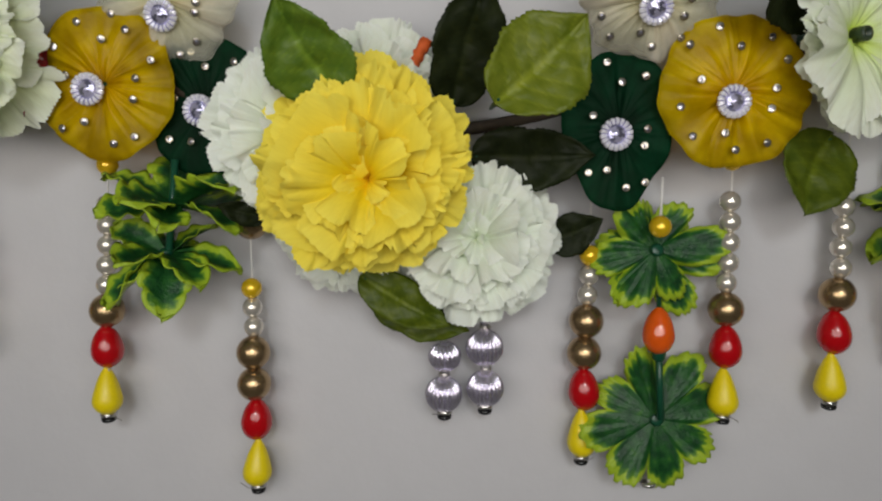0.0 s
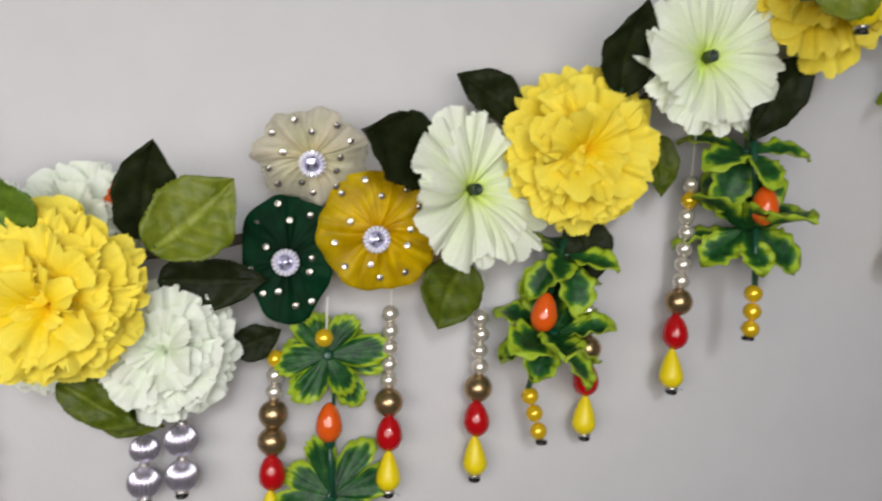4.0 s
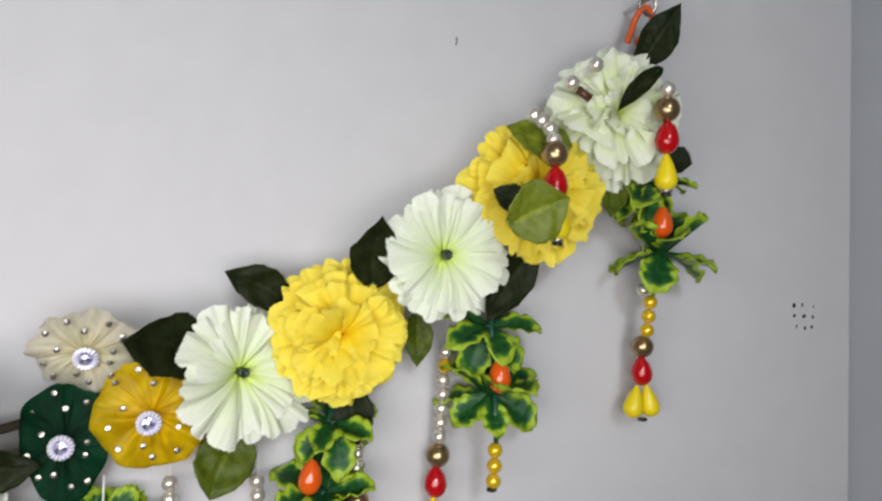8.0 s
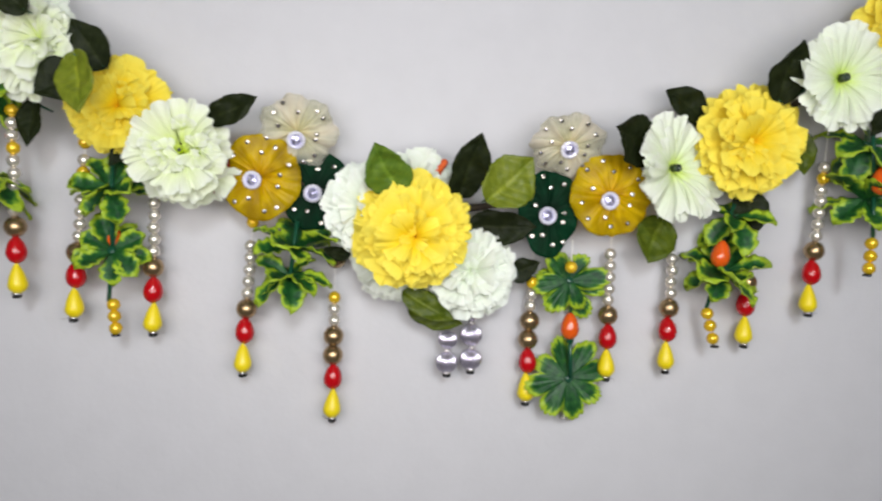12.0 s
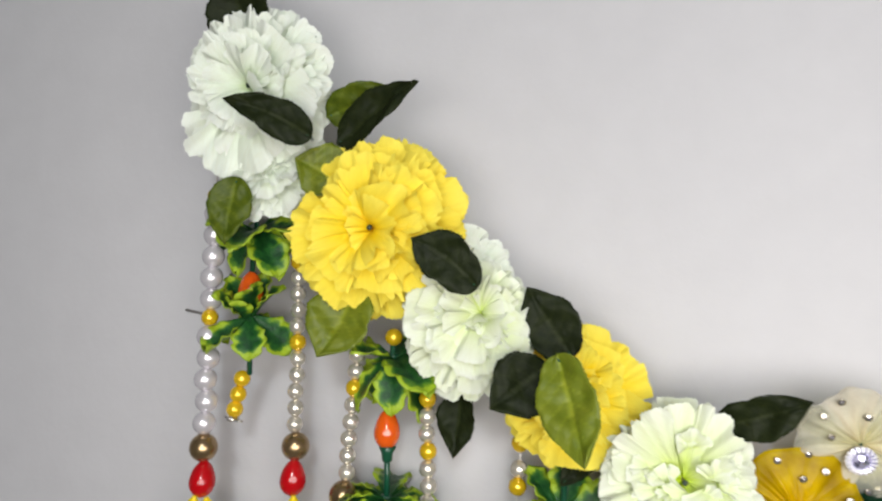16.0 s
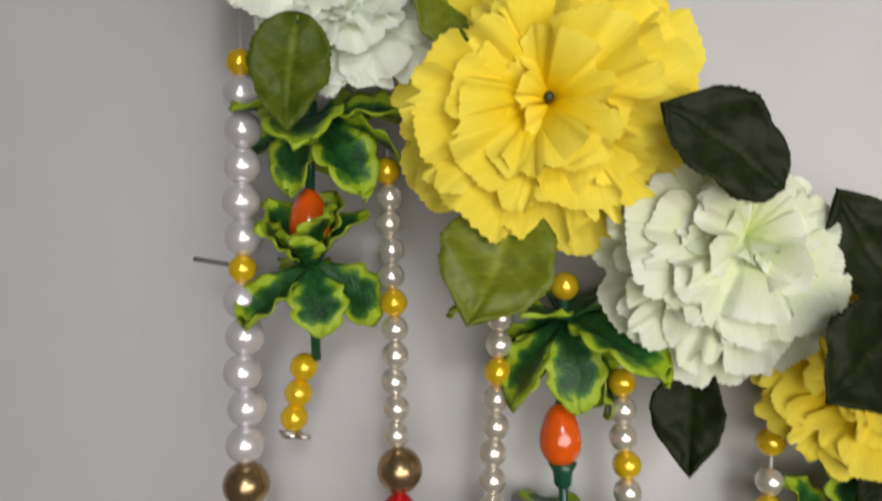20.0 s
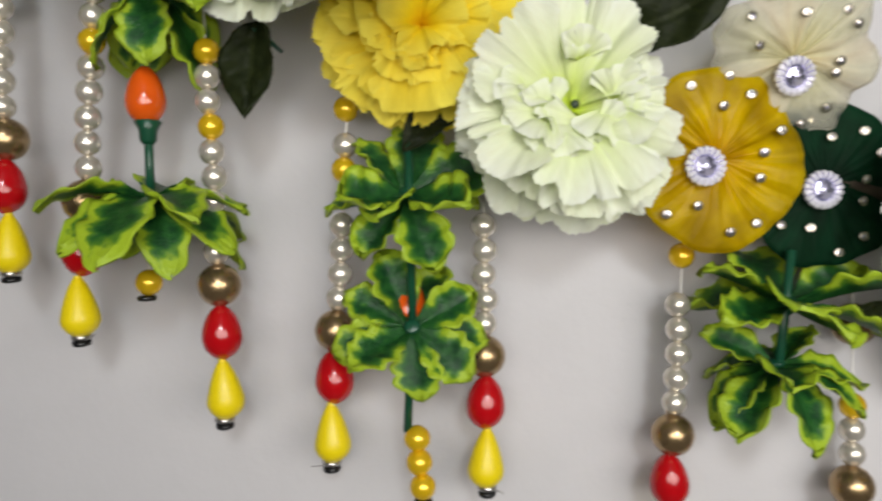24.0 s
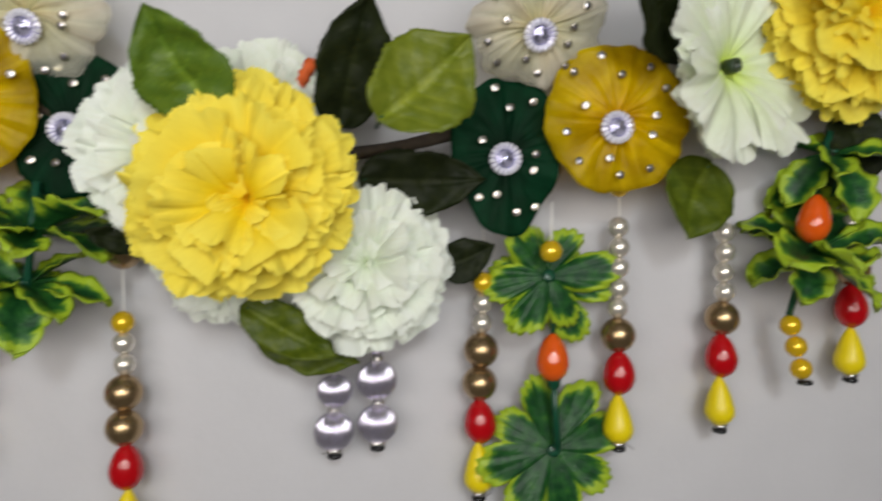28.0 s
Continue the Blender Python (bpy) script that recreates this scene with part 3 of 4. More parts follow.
# ---------------------------------------------------------------- leaves
def leaf_mesh(name, material, ratio, bend, fold, seed, teeth=0.04, round_tip=0.9, rows=65, cols=15):
    """A cloth leaf one unit long along y; ratio: its width over its length; round_tip: how far out it is widest."""
    rnd = random.Random(seed)
    ph, widest = rnd.uniform(0, 6.28), 0.46 * round_tip
    curve, veins = rnd.uniform(-0.06, 0.06), rnd.uniform(5.5, 7.5)
    verts, vein, reach = [], [], []
    for side in (0, 1):
        for i in range(rows):
            u = i / (rows - 1)
            if u < widest:
                w = max(0.0, 1 - ((widest - u) / widest) ** 2.3) ** 0.5
            else:
                w = max(0.0, 1 - ((u - widest) / (1 - widest)) ** 1.75) ** 1.05
            w *= ratio / 2
            saw = ((i % 3) / 2 - 0.5) * rnd.uniform(0.3, 1.5)
            for j in range(cols):
                v = 2 * j / (cols - 1) - 1
                wavy = 1 + 0.06 * math.sin(8 * u + ph + (v > 0)) + 0.03 * math.sin(21 * u + 2 * ph + 2 * (v > 0)) + 0.015 * math.sin(47 * u + 3 * ph)
                x = v * w * wavy * (1 - teeth * saw * (abs(v) > 0.95)) + curve * math.sin(math.pi * u)
                y = u + abs(v) * 0.05 * math.sin(math.pi * u)
                rib = math.exp(-(v / 0.06) ** 2)
                lateral = max(0.0, math.cos(2 * math.pi * (u * veins - abs(v) * 1.4 + 0.25 * (v > 0)))) ** 9 * (0.12 < u < 0.93) * (1 - 0.5 * abs(v))
                h = bend * (u * u - u) + fold * abs(v) * w * 2 - 0.020 * rib - 0.014 * lateral + 0.030 * math.sin(7 * u + 3 * v + ph) * abs(v) + 0.012 * math.sin(17 * u + 5 * v * v + ph) - 0.05 * u ** 4
                verts.append((x, y, h - side * 0.008))
                vein.append(max(rib * (1 - 0.6 * u), 0.55 * lateral))
                reach.append(u)
    f = grid_faces(rows, cols)
    n = rows * cols
    f += [tuple(reversed([k + n for k in q])) for q in grid_faces(rows, cols)]
    for i in range(rows - 1):
        a, b = i * cols, (i + 1) * cols
        f += [(a, b, b + n, a + n), (b + cols - 1, a + cols - 1, a + cols - 1 + n, b + cols - 1 + n)]
    return mesh_of(name, verts, f, material, vein=vein, reach=reach)


LEAF_PAINT = {"dark": LEAF_DARK, "olive": LEAF_OLIVE, "light": LEAF_LIGHT, "green": LEAF_GREEN}
LEAF_WORD = {"dark": "dark green", "olive": "olive green", "light": "light green", "green": "fresh green"}
STALK = lathe("stalk", [(0.0006, -0.014), (0.0008, -0.008), (0.0007, -0.002), (0.0003, 0.0005)], STEM, 8)


def leaf(paint, x0, z0, x1, z1, y0, y1, width, note, seed, roll=0.0, bend=0.25, fold=0.12, tip=0.9):
    """A leaf from its root (x0, z0) to its tip (x1, z1); roll turns its face round its rib."""
    a, b = Vector((x0, y0, z0)), Vector((x1, y1, z1))
    d = b - a
    long = d.length
    yv = d.normalized()
    zv = (Vector((0, -1, 0)) - yv * yv.dot(Vector((0, -1, 0)))).normalized()
    xv = yv.cross(zv)
    m = Matrix.Translation(a) @ Matrix((xv, yv, zv)).transposed().to_4x4() @ pose(0, 0, 0, 0, roll, 0)
    ob = thing("leaf", m, f"{LEAF_WORD[paint]} cloth leaf {note}", "leaf", "cloth leaves of the garland")
    piece("blade", leaf_mesh("blade", LEAF_PAINT[paint], width / long, bend, fold, seed, round_tip=tip), ob, Matrix.Diagonal((long, long, long, 1)))
    piece("stalk", STALK, ob, pose(0, 0.002, -0.0005))
    return ob


# ---------------------------------------------------------------- variegated leaf picks
def scallop_mesh(name, seed, ratio, droop, cup, rows=33, cols=13):
    """A long plastic leaflet one unit long along y with rounded scallops all round, dark green with a soft pale rim."""
    rnd = random.Random(seed)
    ph, ph2, bumps = rnd.uniform(0, 6.28), rnd.uniform(0, 6.28), rnd.uniform(3.2, 4.2)
    verts, rim = [], []
    widest = rnd.uniform(0.55, 0.66)
    for i in range(rows):
        u = math.sin(0.5 * math.pi * i / (rows - 1))
        k = u / widest if u < widest else (u - widest) / (1 - widest)
        w = 0.24 + 0.76 * k * k * (3 - 2 * k) if u < widest else math.sqrt(max(0.0, 1 - k ** 2.2))
        grow = min(1.0, max(0.0, u - 0.2) * 4)
        for j in range(cols):
            v = 2 * j / (cols - 1) - 1
            wave = abs(math.sin(bumps * math.pi * u + (ph if v > 0 else ph2))) ** 0.7
            half = ratio / 2 * w * (1 + 0.26 * (wave - 0.65) * grow) + 0.01
            end = 0.09 * (abs(math.cos(2.4 * math.pi * v + 0.4 * math.sin(ph))) - 0.6) * u ** 8
            h = -droop * u * u + cup * abs(v) ** 1.5 * w + 0.05 * u * math.sin(2.6 * v + ph) + 0.035 * grow * abs(v) ** 2 * math.sin(2 * bumps * math.pi * u + ph2) - 0.03 * math.exp(-(v / 0.15) ** 2) * (1 - u)
            verts.append((v * half, u + end, h))
            inner = min((1 - abs(v)) * half, 0.8 * (1 - u) + 0.01)
            rim.append(max(0.0, 1 - inner / 0.19) * grow * 0.95)
    n = rows * cols
    f = grid_faces(rows, cols)
    verts += [(x, y, z - 0.018) for x, y, z in verts]
    f += [tuple(reversed([k + n for k in q])) for q in grid_faces(rows, cols)]
    for i in range(rows - 1):
        a, b = i * cols, (i + 1) * cols
        f += [(a, b, b + n, a + n), (b + cols - 1, a + cols - 1, a + cols - 1 + n, b + cols - 1 + n)]
    return mesh_of(name, verts, f, PICK, rim=rim * 2)


def palm_mesh(name, seed, lobes, droop, notch=0.5, wild=0.12, blunt=1.8, rows=14, cols=168):
    """One plastic leaf round its stem, one unit in radius: joined lobes with small teeth, dark green with a pale ragged rim; droop: how far it hangs, below zero a cup."""
    rnd = random.Random(seed)
    size = [rnd.uniform(0.78, 1.12) for _ in range(lobes)]
    shift = [rnd.uniform(-0.14, 0.14) for _ in range(lobes)]
    bend = [rnd.uniform(-1, 1) * wild for _ in range(lobes)]
    twist = [rnd.uniform(-1, 1) * wild for _ in range(lobes)]
    rate = [rnd.uniform(3.0, 4.2) for _ in range(lobes)]
    deep = [rnd.uniform(0.75, 1.15) * notch for _ in range(lobes)]
    verts, rim = [], []
    for side in (0, 1):
        for i in range(rows):
            u = (i + 0.15) / (rows - 0.85)
            for j in range(cols):
                k = j / cols * lobes
                n = int(k) % lobes
                q = 2 * (k - int(k)) - 1
                full = 1 - q * q
                a = 2 * math.pi * (k + shift[n] * full) / lobes
                lobe = (1 - abs(q) ** blunt) ** 0.72
                teeth = 0.075 * (abs(math.sin(rate[n] * math.pi * abs(q) ** 0.85 + 0.6)) - 0.5) * min(1, 4 * (1 - abs(q)))
                edge = (1 - deep[n if q < 0 else (n + 1) % lobes] * (1 - lobe)) * (1 + (size[n] - 1) * full) + teeth
                s = u * edge
                hang = droop + bend[n] * full
                h = 0.04 * u * full - 0.02 * u * math.exp(-(q / 0.12) ** 2) - hang * u * u + 0.8 * twist[n] * q * full * u * u + 0.04 * u * u * math.sin(7 * a + seed) + 0.025 * u ** 3 * math.sin(29 * a)
                out = s * (1 - 0.30 * abs(hang) * u)
                verts.append((out * math.cos(a), out * math.sin(a), h - 0.014 * side))
                rim.append(max(0.0, 1 - (edge - s) / 0.23 - 0.12 * math.exp(-(q / 0.16) ** 2)) * 0.93)
    n = rows * cols
    f = grid_faces(rows, cols, True) + [tuple(reversed([k + n for k in q])) for q in grid_faces(rows, cols, True)]
    f += [((rows - 1) * cols + j, (rows - 1) * cols + (j + 1) % cols, n + (rows - 1) * cols + (j + 1) % cols, n + (rows - 1) * cols + j) for j in range(cols)]
    f += [tuple(range(cols))]
    return mesh_of(name, verts, f, PICK, rim=rim)


# droop, depth of the notches between lobes, unevenness, bluntness of the lobes
PALMS = {"face": (0.08, 0.46, 0.30, 1.8), "star": (0.14, 0.62, 0.38, 1.6)}
LOBES = {"up": [scallop_mesh("leaflet", 5 * n + 1, 0.58 + 0.06 * n, 0.10 * n - 0.08, 0.14) for n in range(4)],
         "down": [scallop_mesh("leaflet", 7 * n + 2, 0.58 + 0.06 * n, 0.22 + 0.12 * n, 0.12) for n in range(4)],
         "skirt": [scallop_mesh("leaflet", 6 * n + 4, 0.52 + 0.06 * n, 0.50 + 0.14 * n, 0.10) for n in range(4)]}
ORANGE_DROP = lathe("orange_bead", drop_profile(0.0058, 0.0170, belly=0.40, slim=0.15), ORANGE)
SOCKET = lathe("socket", [(0.0016, -0.004), (0.0024, -0.003), (0.0026, 0.0), (0.0040, 0.0025), (0.0030, 0.003)], STEM, 12)
YELLOW_BEAD = lathe("yellow_bead", round_profile(0.0039, 0.0078), GOLD_PEARL)
END_SEED = lathe("end_bead", [(0.0009, -0.0009), (0.0026, -0.0007), (0.0028, 0.0), (0.0026, 0.0007), (0.0009, 0.0009)], BLACK, 14)
END_CAP = lathe("end_cap", [(0.0014, -0.0008), (0.0029, -0.0005), (0.0031, 0.0006), (0.0020, 0.0010)], METAL, 14)


def whorl(ob, at, r, count, style, axis=(0, 0, 1), seed=1, lift=12.0, mix=0.0):
    """Leaflets in a ring, or one lobed leaf, round an axis at a place of the pick; lift: degrees by which leaflets rise along the axis, more and less in turn by mix."""
    rnd = random.Random(seed)
    q = Vector(axis).normalized().to_track_quat("Z", "Y").to_matrix().to_4x4()
    if style in PALMS:
        piece("leaf", palm_mesh("leaf", seed, count, *PALMS[style]), ob, Matrix.Translation(at) @ q @ pose(0, 0, 0, 0, 0, 17 * seed) @ Matrix.Diagonal((r, r, r, 1)))
    else:
        for k in range(count):
            a = 360 * k / count + rnd.uniform(-9, 9) + 17 * seed
            s = r * rnd.uniform(0.78, 1.08)
            m = Matrix.Translation(at) @ q @ pose(0, 0, 0, 0, 0, a) @ pose(0, 0.001, 0, lift + (mix if k % 2 else -mix) + rnd.uniform(-12, 12), rnd.uniform(-25, 25), 0) @ Matrix.Diagonal((s, s, s, 1))
            piece("leaflet", LOBES[style][rnd.randrange(4)], ob, m)
    piece("socket", SOCKET, ob, Matrix.Translation(at) @ q @ Matrix.Diagonal((0.6, 0.6, 0.7, 1)), "dark green plastic socket")


def pick(x, y, z, label):
    return thing("leaf_pick", pose(x, y, z), label, "leaf pick", "hanging leaf picks of the garland")


# ---------------------------------------------------------------- bead strands
BEADS = {
    "p": (lathe("pearl", round_profile(0.0038, 0.0077), PEARL), 0.0074, "pearl"),
    "P": (lathe("large_pearl", round_profile(0.0052, 0.0104), PEARL_WHITE, 28), 0.0098, "large_pearl"),
    "y": (YELLOW_BEAD, 0.0074, "yellow_bead"),
    "G": (lathe("bronze_bead", round_profile(0.0064, 0.0128), BRONZE, 28), 0.0122, "bronze_bead"),
    "R": (lathe("red_drop", drop_profile(0.0060, 0.0162, belly=0.42, slim=0.12), RED, 28), 0.0158, "red_drop"),
    "Y": (lathe("yellow_drop", drop_profile(0.0056, 0.0182, belly=0.30, slim=0.38), DROP_YELLOW, 28), 0.0182, "yellow_drop"),
    "S": (lathe("silver_bead", round_profile(0.0070, 0.0138, 0.2), SILVER, 154, 22, 0.24), 0.0132, "silver_bead"),
    "s": (lathe("small_silver_bead", round_profile(0.0062, 0.0115, 0.2), SILVER, 126, 18, 0.24), 0.0110, "silver_bead"),
    "r": (lathe("silver_rondelle", round_profile(0.0024, 0.0026, 0.4, 6), METAL, 16), 0.0024, "silver_rondelle"),
    "c": (lathe("silver_cap", round_profile(0.0046, 0.0075, 0.3, 8), SILVER, 40, 14, 0.12), 0.0070, "silver_cap"),
    "-": (None, 0.0074, ""),
    "~": (None, 0.0017, ""),
}


def strand(x, y, z_low, beads, z_top, label, lean=0.0, ends="cap", wobble=0.0004, seed=1):
    """Beads threaded from below upwards, the lowest one's underside at z_low; the thread runs on to z_top. lean: metres it drifts in x per metre."""
    rnd = random.Random(seed)
    ob = thing("bead_strand", pose(x, y, z_low), label, "bead strand", "hanging bead strands of the garland")
    h, low = 0.0, True
    for key in beads:
        me, pitch, name = BEADS[key]
        if me is not None:
            m = pose(lean * h + rnd.uniform(-wobble, wobble), rnd.uniform(-wobble, wobble), h + pitch / 2, rnd.uniform(-5, 5), rnd.uniform(-4, 4), rnd.uniform(0, 360))
            b = piece(name, me, ob, m)
        h += pitch
    piece("thread", tube("thread", (0, 0, -0.002), (lean * (z_top - z_low), 0, z_top - z_low), 0.00035, THREAD, 6), ob)
    if ends == "cap":
        piece("end_cap", END_CAP, ob, pose(0, 0, -0.0002), "silver end cap")
        piece("end_bead", END_SEED, ob, pose(0, 0, -0.0018, 8, 0, 0), "black seed bead")
        side = rnd.choice((-1, 1))
        if rnd.random() < 0.7:
            ends = [(0, 0, -0.001), (side * 0.003, -0.002, -0.0005), (side * rnd.uniform(0.004, 0.007), -0.003, rnd.uniform(-0.002, 0.003))]
            piece("stray_thread", curve_rope("stray_thread", ends, 0.00016, WISP, 5), ob, None, "thin loose grey thread end")
    return ob


def twin_drops(ob):
    """Two yellow drops side by side below a strand."""
    for s in (-1, 1):
        piece("yellow_drop", BEADS["Y"][0], ob, pose(s * 0.0048, 0, -0.0088, 0, -s * 12, 0))
    piece("end_bead", END_SEED, ob, pose(0, -0.001, -0.0188), "black seed bead")
    return ob


def ribbon(x0, z0, x1, z1, y, width, label, seed):
    """A short stiff strip with a fold, laid along the cord."""
    a, b = Vector((x0, y, z0)), Vector((x1, y - 0.003, z1))
    d = (b - a).normalized()
    side = d.cross(Vector((0, 1, 0))).normalized() * width / 2
    rnd = random.Random(seed)
    verts, cols, rows = [], 5, 12
    for back in (0, 1):
        for i in range(rows):
            u = i / (rows - 1)
            for j in range(cols):
                v = 2 * j / (cols - 1) - 1
                w = 1 - 0.25 * u + 0.10 * (i % 2) * abs(v)
                verts.append(a + (b - a) * u + side * v * w + Vector((0, 0.0025 * math.sin(7 * u + seed) + 0.0012 * v * v + 0.0006 * back, rnd.uniform(-0.0003, 0.0003))))
    n = rows * cols
    f = grid_faces(rows, cols) + [tuple(reversed([k + n for k in q])) for q in grid_faces(rows, cols)]
    return tagged(new("ribbon", mesh_of("ribbon", verts, f, GLITTER)), label, "ribbon")


# ---------------------------------------------------------------- the garland's cord and its hooks
cord = tagged(new("garland_cord", curve_rope("garland_cord", [(-0.356, 0.262, 1.925), (-0.335, 0.254, 1.882), (-0.285, 0.254, 1.843), (-0.235, 0.254, 1.800), (-0.165, 0.255, 1.752), (-0.105, 0.255, 1.736), (-0.02, 0.255, 1.716), (0.075, 0.254, 1.732), (0.14, 0.252, 1.748), (0.19, 0.248, 1.772), (0.24, 0.244, 1.806), (0.29, 0.240, 1.842), (0.338, 0.240, 1.880), (0.352, 0.244, 1.915)], 0.0021, CORD, 10, 3)), "dark red twisted cord carrying the garland along the wall", "cord")

# ---------------------------------------------------------------- flowers
flower("white", -0.3388, 0.238, 1.9069, 0.0356, "large pale greenish-white cloth carnation at the upper end", BOWL, yaw=-6, pitch=10, eye="seed", seed=3, heart=(0.0, -0.05), more=(("bowl", 20, 0.72, 10), ("bowl", 330, 0.74, 14), ("shell", 150, 1.20, -4), ("shell", 128, 1.08, -4), ("shell", 170, 1.16, 0), ("bowl", 160, 0.8, 4), ("bowl", 120, 0.8, 6), ("shell", 162, 1.34, -3), ("shell", 145, 1.28, -5), ("flat", 222, 1.18, 0), ("shell", 238, 1.16, 0), ("shell", 255, 1.10, 4), ("shell", 210, 1.05, 6)))
flower("white", -0.3330, 0.242, 1.8680, 0.0275, "pale white cloth carnation hanging below a larger one", HALF, yaw=-4, pitch=-24, seed=4, tufts=4)
flower("yellow", -0.2812, 0.238, 1.8414, 0.0398, "full bright yellow cloth carnation with ruffled petals", BOWL, pitch=4, eye="seed", seed=5, heart=(0.0, 0.0), more=(("shell", 12, 0.86, 10), ("shell", 335, 0.84, 12), ("bowl", 300, 0.80, 12), ("bowl", 60, 0.60, 20), ("shell", 108, 0.94, 4), ("bowl", 140, 0.66, 24, 0.02, -0.05), ("bowl", 178, 0.70, 26, 0.0, -0.06), ("bowl", 215, 0.66, 24, -0.02, -0.05), ("shell", 250, 0.80, 12, 0.0, -0.04)), short=((52, 28, 0.74), (140, 26, 0.68)))
flower("lime", -0.2413, 0.238, 1.8012, 0.0292, "greenish-white cloth carnation with pleated petals", FULL, pitch=-12, seed=62, heart=(0.20, 0.15), tufts=7, ragged=0.04)
flower("white", -0.2480, 0.252, 1.8205, 0.0245, "white cloth carnation half hidden behind another", HALF, pitch=10, seed=61)
flower("yellow", -0.1978, 0.25, 1.7725, 0.0311, "yellow cloth carnation half covered by leaves", HALF, yaw=8, seed=7, tufts=4)
flower("lime", -0.1612, 0.24, 1.7435, 0.0346, "greenish-white open cloth carnation with lime centre", LOOSE, pitch=-4, eye="seed", seed=8, heart=(0.12, 0.08), ragged=0.24, tufts=5)
flower("white", -0.0466, 0.24, 1.7150, 0.0308, "white cloth carnation behind the large yellow one", HALF, yaw=8, seed=9)
flower("white", 0.0150, 0.247, 1.6797, 0.0297, "white ruffled cloth carnation beside the large yellow one", FULL, yaw=-10, pitch=-10, seed=10, tufts=6, ragged=0.1)
flower("white", -0.0196, 0.253, 1.7311, 0.0259, "white cloth carnation almost hidden by the yellow one", HALF, pitch=16, seed=11)
flower("white", -0.0315, 0.254, 1.6863, 0.0285, "white cloth petals behind the large yellow carnation", HALF, seed=12)
flower("yellow", -0.0234, 0.228, 1.7052, 0.0359, "large full yellow cloth carnation at the middle", FULL, seed=13, ragged=0.05, heart=(0.08, -0.12), tufts=7)
flower("open", 0.1366, 0.242, 1.7475, 0.0355, "flat open white cloth flower with lime throat and dark tube", OPEN, yaw=24, eye="tube", seed=14, wide=1.04, ragged=0.16, short=((75, 22, 0.84), (310, 25, 0.88)), more=(("open", 232, 1.12, 2), ("open", 140, 1.05, 3)))
flower("yellow", 0.1848, 0.24, 1.7651, 0.0361, "full yellow cloth carnation with deep ruffles", FULL, yaw=4, seed=15, tufts=5)
flower("open", 0.2328, 0.226, 1.8038, 0.0354, "flat open greenish-white cloth flower with dark tube", OPEN, yaw=6, eye="tube", seed=16, ragged=0.10)
flower("yellow", 0.2800, 0.222, 1.8385, 0.0379, "yellow cloth carnation partly covered by leaves", HALF, pitch=-8, seed=17, ragged=0.15, tufts=4)
flower("lime", 0.3240, 0.222, 1.8785, 0.0373, "greenish-white open cloth carnation at the upper end", HALF, yaw=-6, pitch=-4, seed=18, ragged=0.15, tufts=3)
# ---------------------------------------------------------------- rosettes
rosette(NET_CREAM, -0.0925, 0.248, 1.7622, 0.0235, 0.0218, "sheer cream fabric rosette with clear stones", seed=21, lobes=7, ruffle=0.06, pitch=16, gem=(-0.03, -0.22))
rosette(NET_YELLOW, -0.1142, 0.248, 1.7338, 0.0242, 0.0262, "golden yellow sheer fabric rosette with clear stones", seed=22, lobes=5, ruffle=0.025, gem=(-0.18, -0.08))
rosette(NET_GREEN, -0.0811, 0.254, 1.7265, 0.0213, 0.0245, "dark green sheer fabric rosette with clear stones", seed=23, lobes=4, ruffle=0.04, gem=(-0.09, -0.06))
rosette(NET_CREAM, 0.0720, 0.239, 1.7595, 0.0231, 0.0192, "sheer cream fabric rosette with clear stones", seed=24, lobes=7, ruffle=0.06, pitch=20, gem=(0.01, -0.12))
rosette(NET_GREEN, 0.0628, 0.246, 1.7180, 0.0191, 0.0273, "dark green sheer fabric rosette with clear stones", seed=25, lobes=3, ruffle=0.06, gem=(-0.06, -0.08))
rosette(NET_YELLOW, 0.0998, 0.24, 1.7296, 0.0253, 0.0255, "golden yellow sheer fabric rosette with clear stones", seed=26, lobes=6, ruffle=0.03, gem=(-0.05, -0.14))
# ---------------------------------------------------------------- leaves
leaf("dark", -0.3462, 1.9252, -0.3511, 1.9505, 0.236, 0.222, 0.0318, "above the upper flower", 1)
leaf("dark", -0.3030, 1.8760, -0.3384, 1.8905, 0.214, 0.203, 0.0160, "lying across the white flower", 2, bend=0.1, tip=0.66)
leaf("olive", -0.3060, 1.8902, -0.2744, 1.8986, 0.236, 0.226, 0.0189, "beside the upper flower", 3, roll=20)
leaf("dark", -0.2990, 1.8770, -0.2618, 1.8985, 0.232, 0.214, 0.0185, "pointed, beside the upper flower", 4, roll=-12, tip=0.66)
leaf("light", -0.2964, 1.8608, -0.3138, 1.8694, 0.232, 0.222, 0.0234, "between two flowers", 5, roll=10)
leaf("olive", -0.3400, 1.8615, -0.3412, 1.8325, 0.222, 0.216, 0.0185, "hanging over the strands", 6, roll=-15)
leaf("light", -0.2895, 1.8170, -0.3010, 1.7875, 0.234, 0.222, 0.0285, "below the yellow flower", 7)
leaf("dark", -0.2332, 1.8165, -0.2588, 1.8348, 0.214, 0.208, 0.0200, "between the yellow and the white flower", 8, tip=1.1)
leaf("dark", -0.1985, 1.7908, -0.2162, 1.8176, 0.23, 0.226, 0.0225, "beside the white flower", 9)
leaf("dark", -0.2069, 1.7888, -0.2270, 1.7725, 0.216, 0.208, 0.0235, "over the yellow flower", 10)
leaf("light", -0.2028, 1.7940, -0.1930, 1.7605, 0.200, 0.180, 0.0200, "over the yellow flower", 11, roll=8)
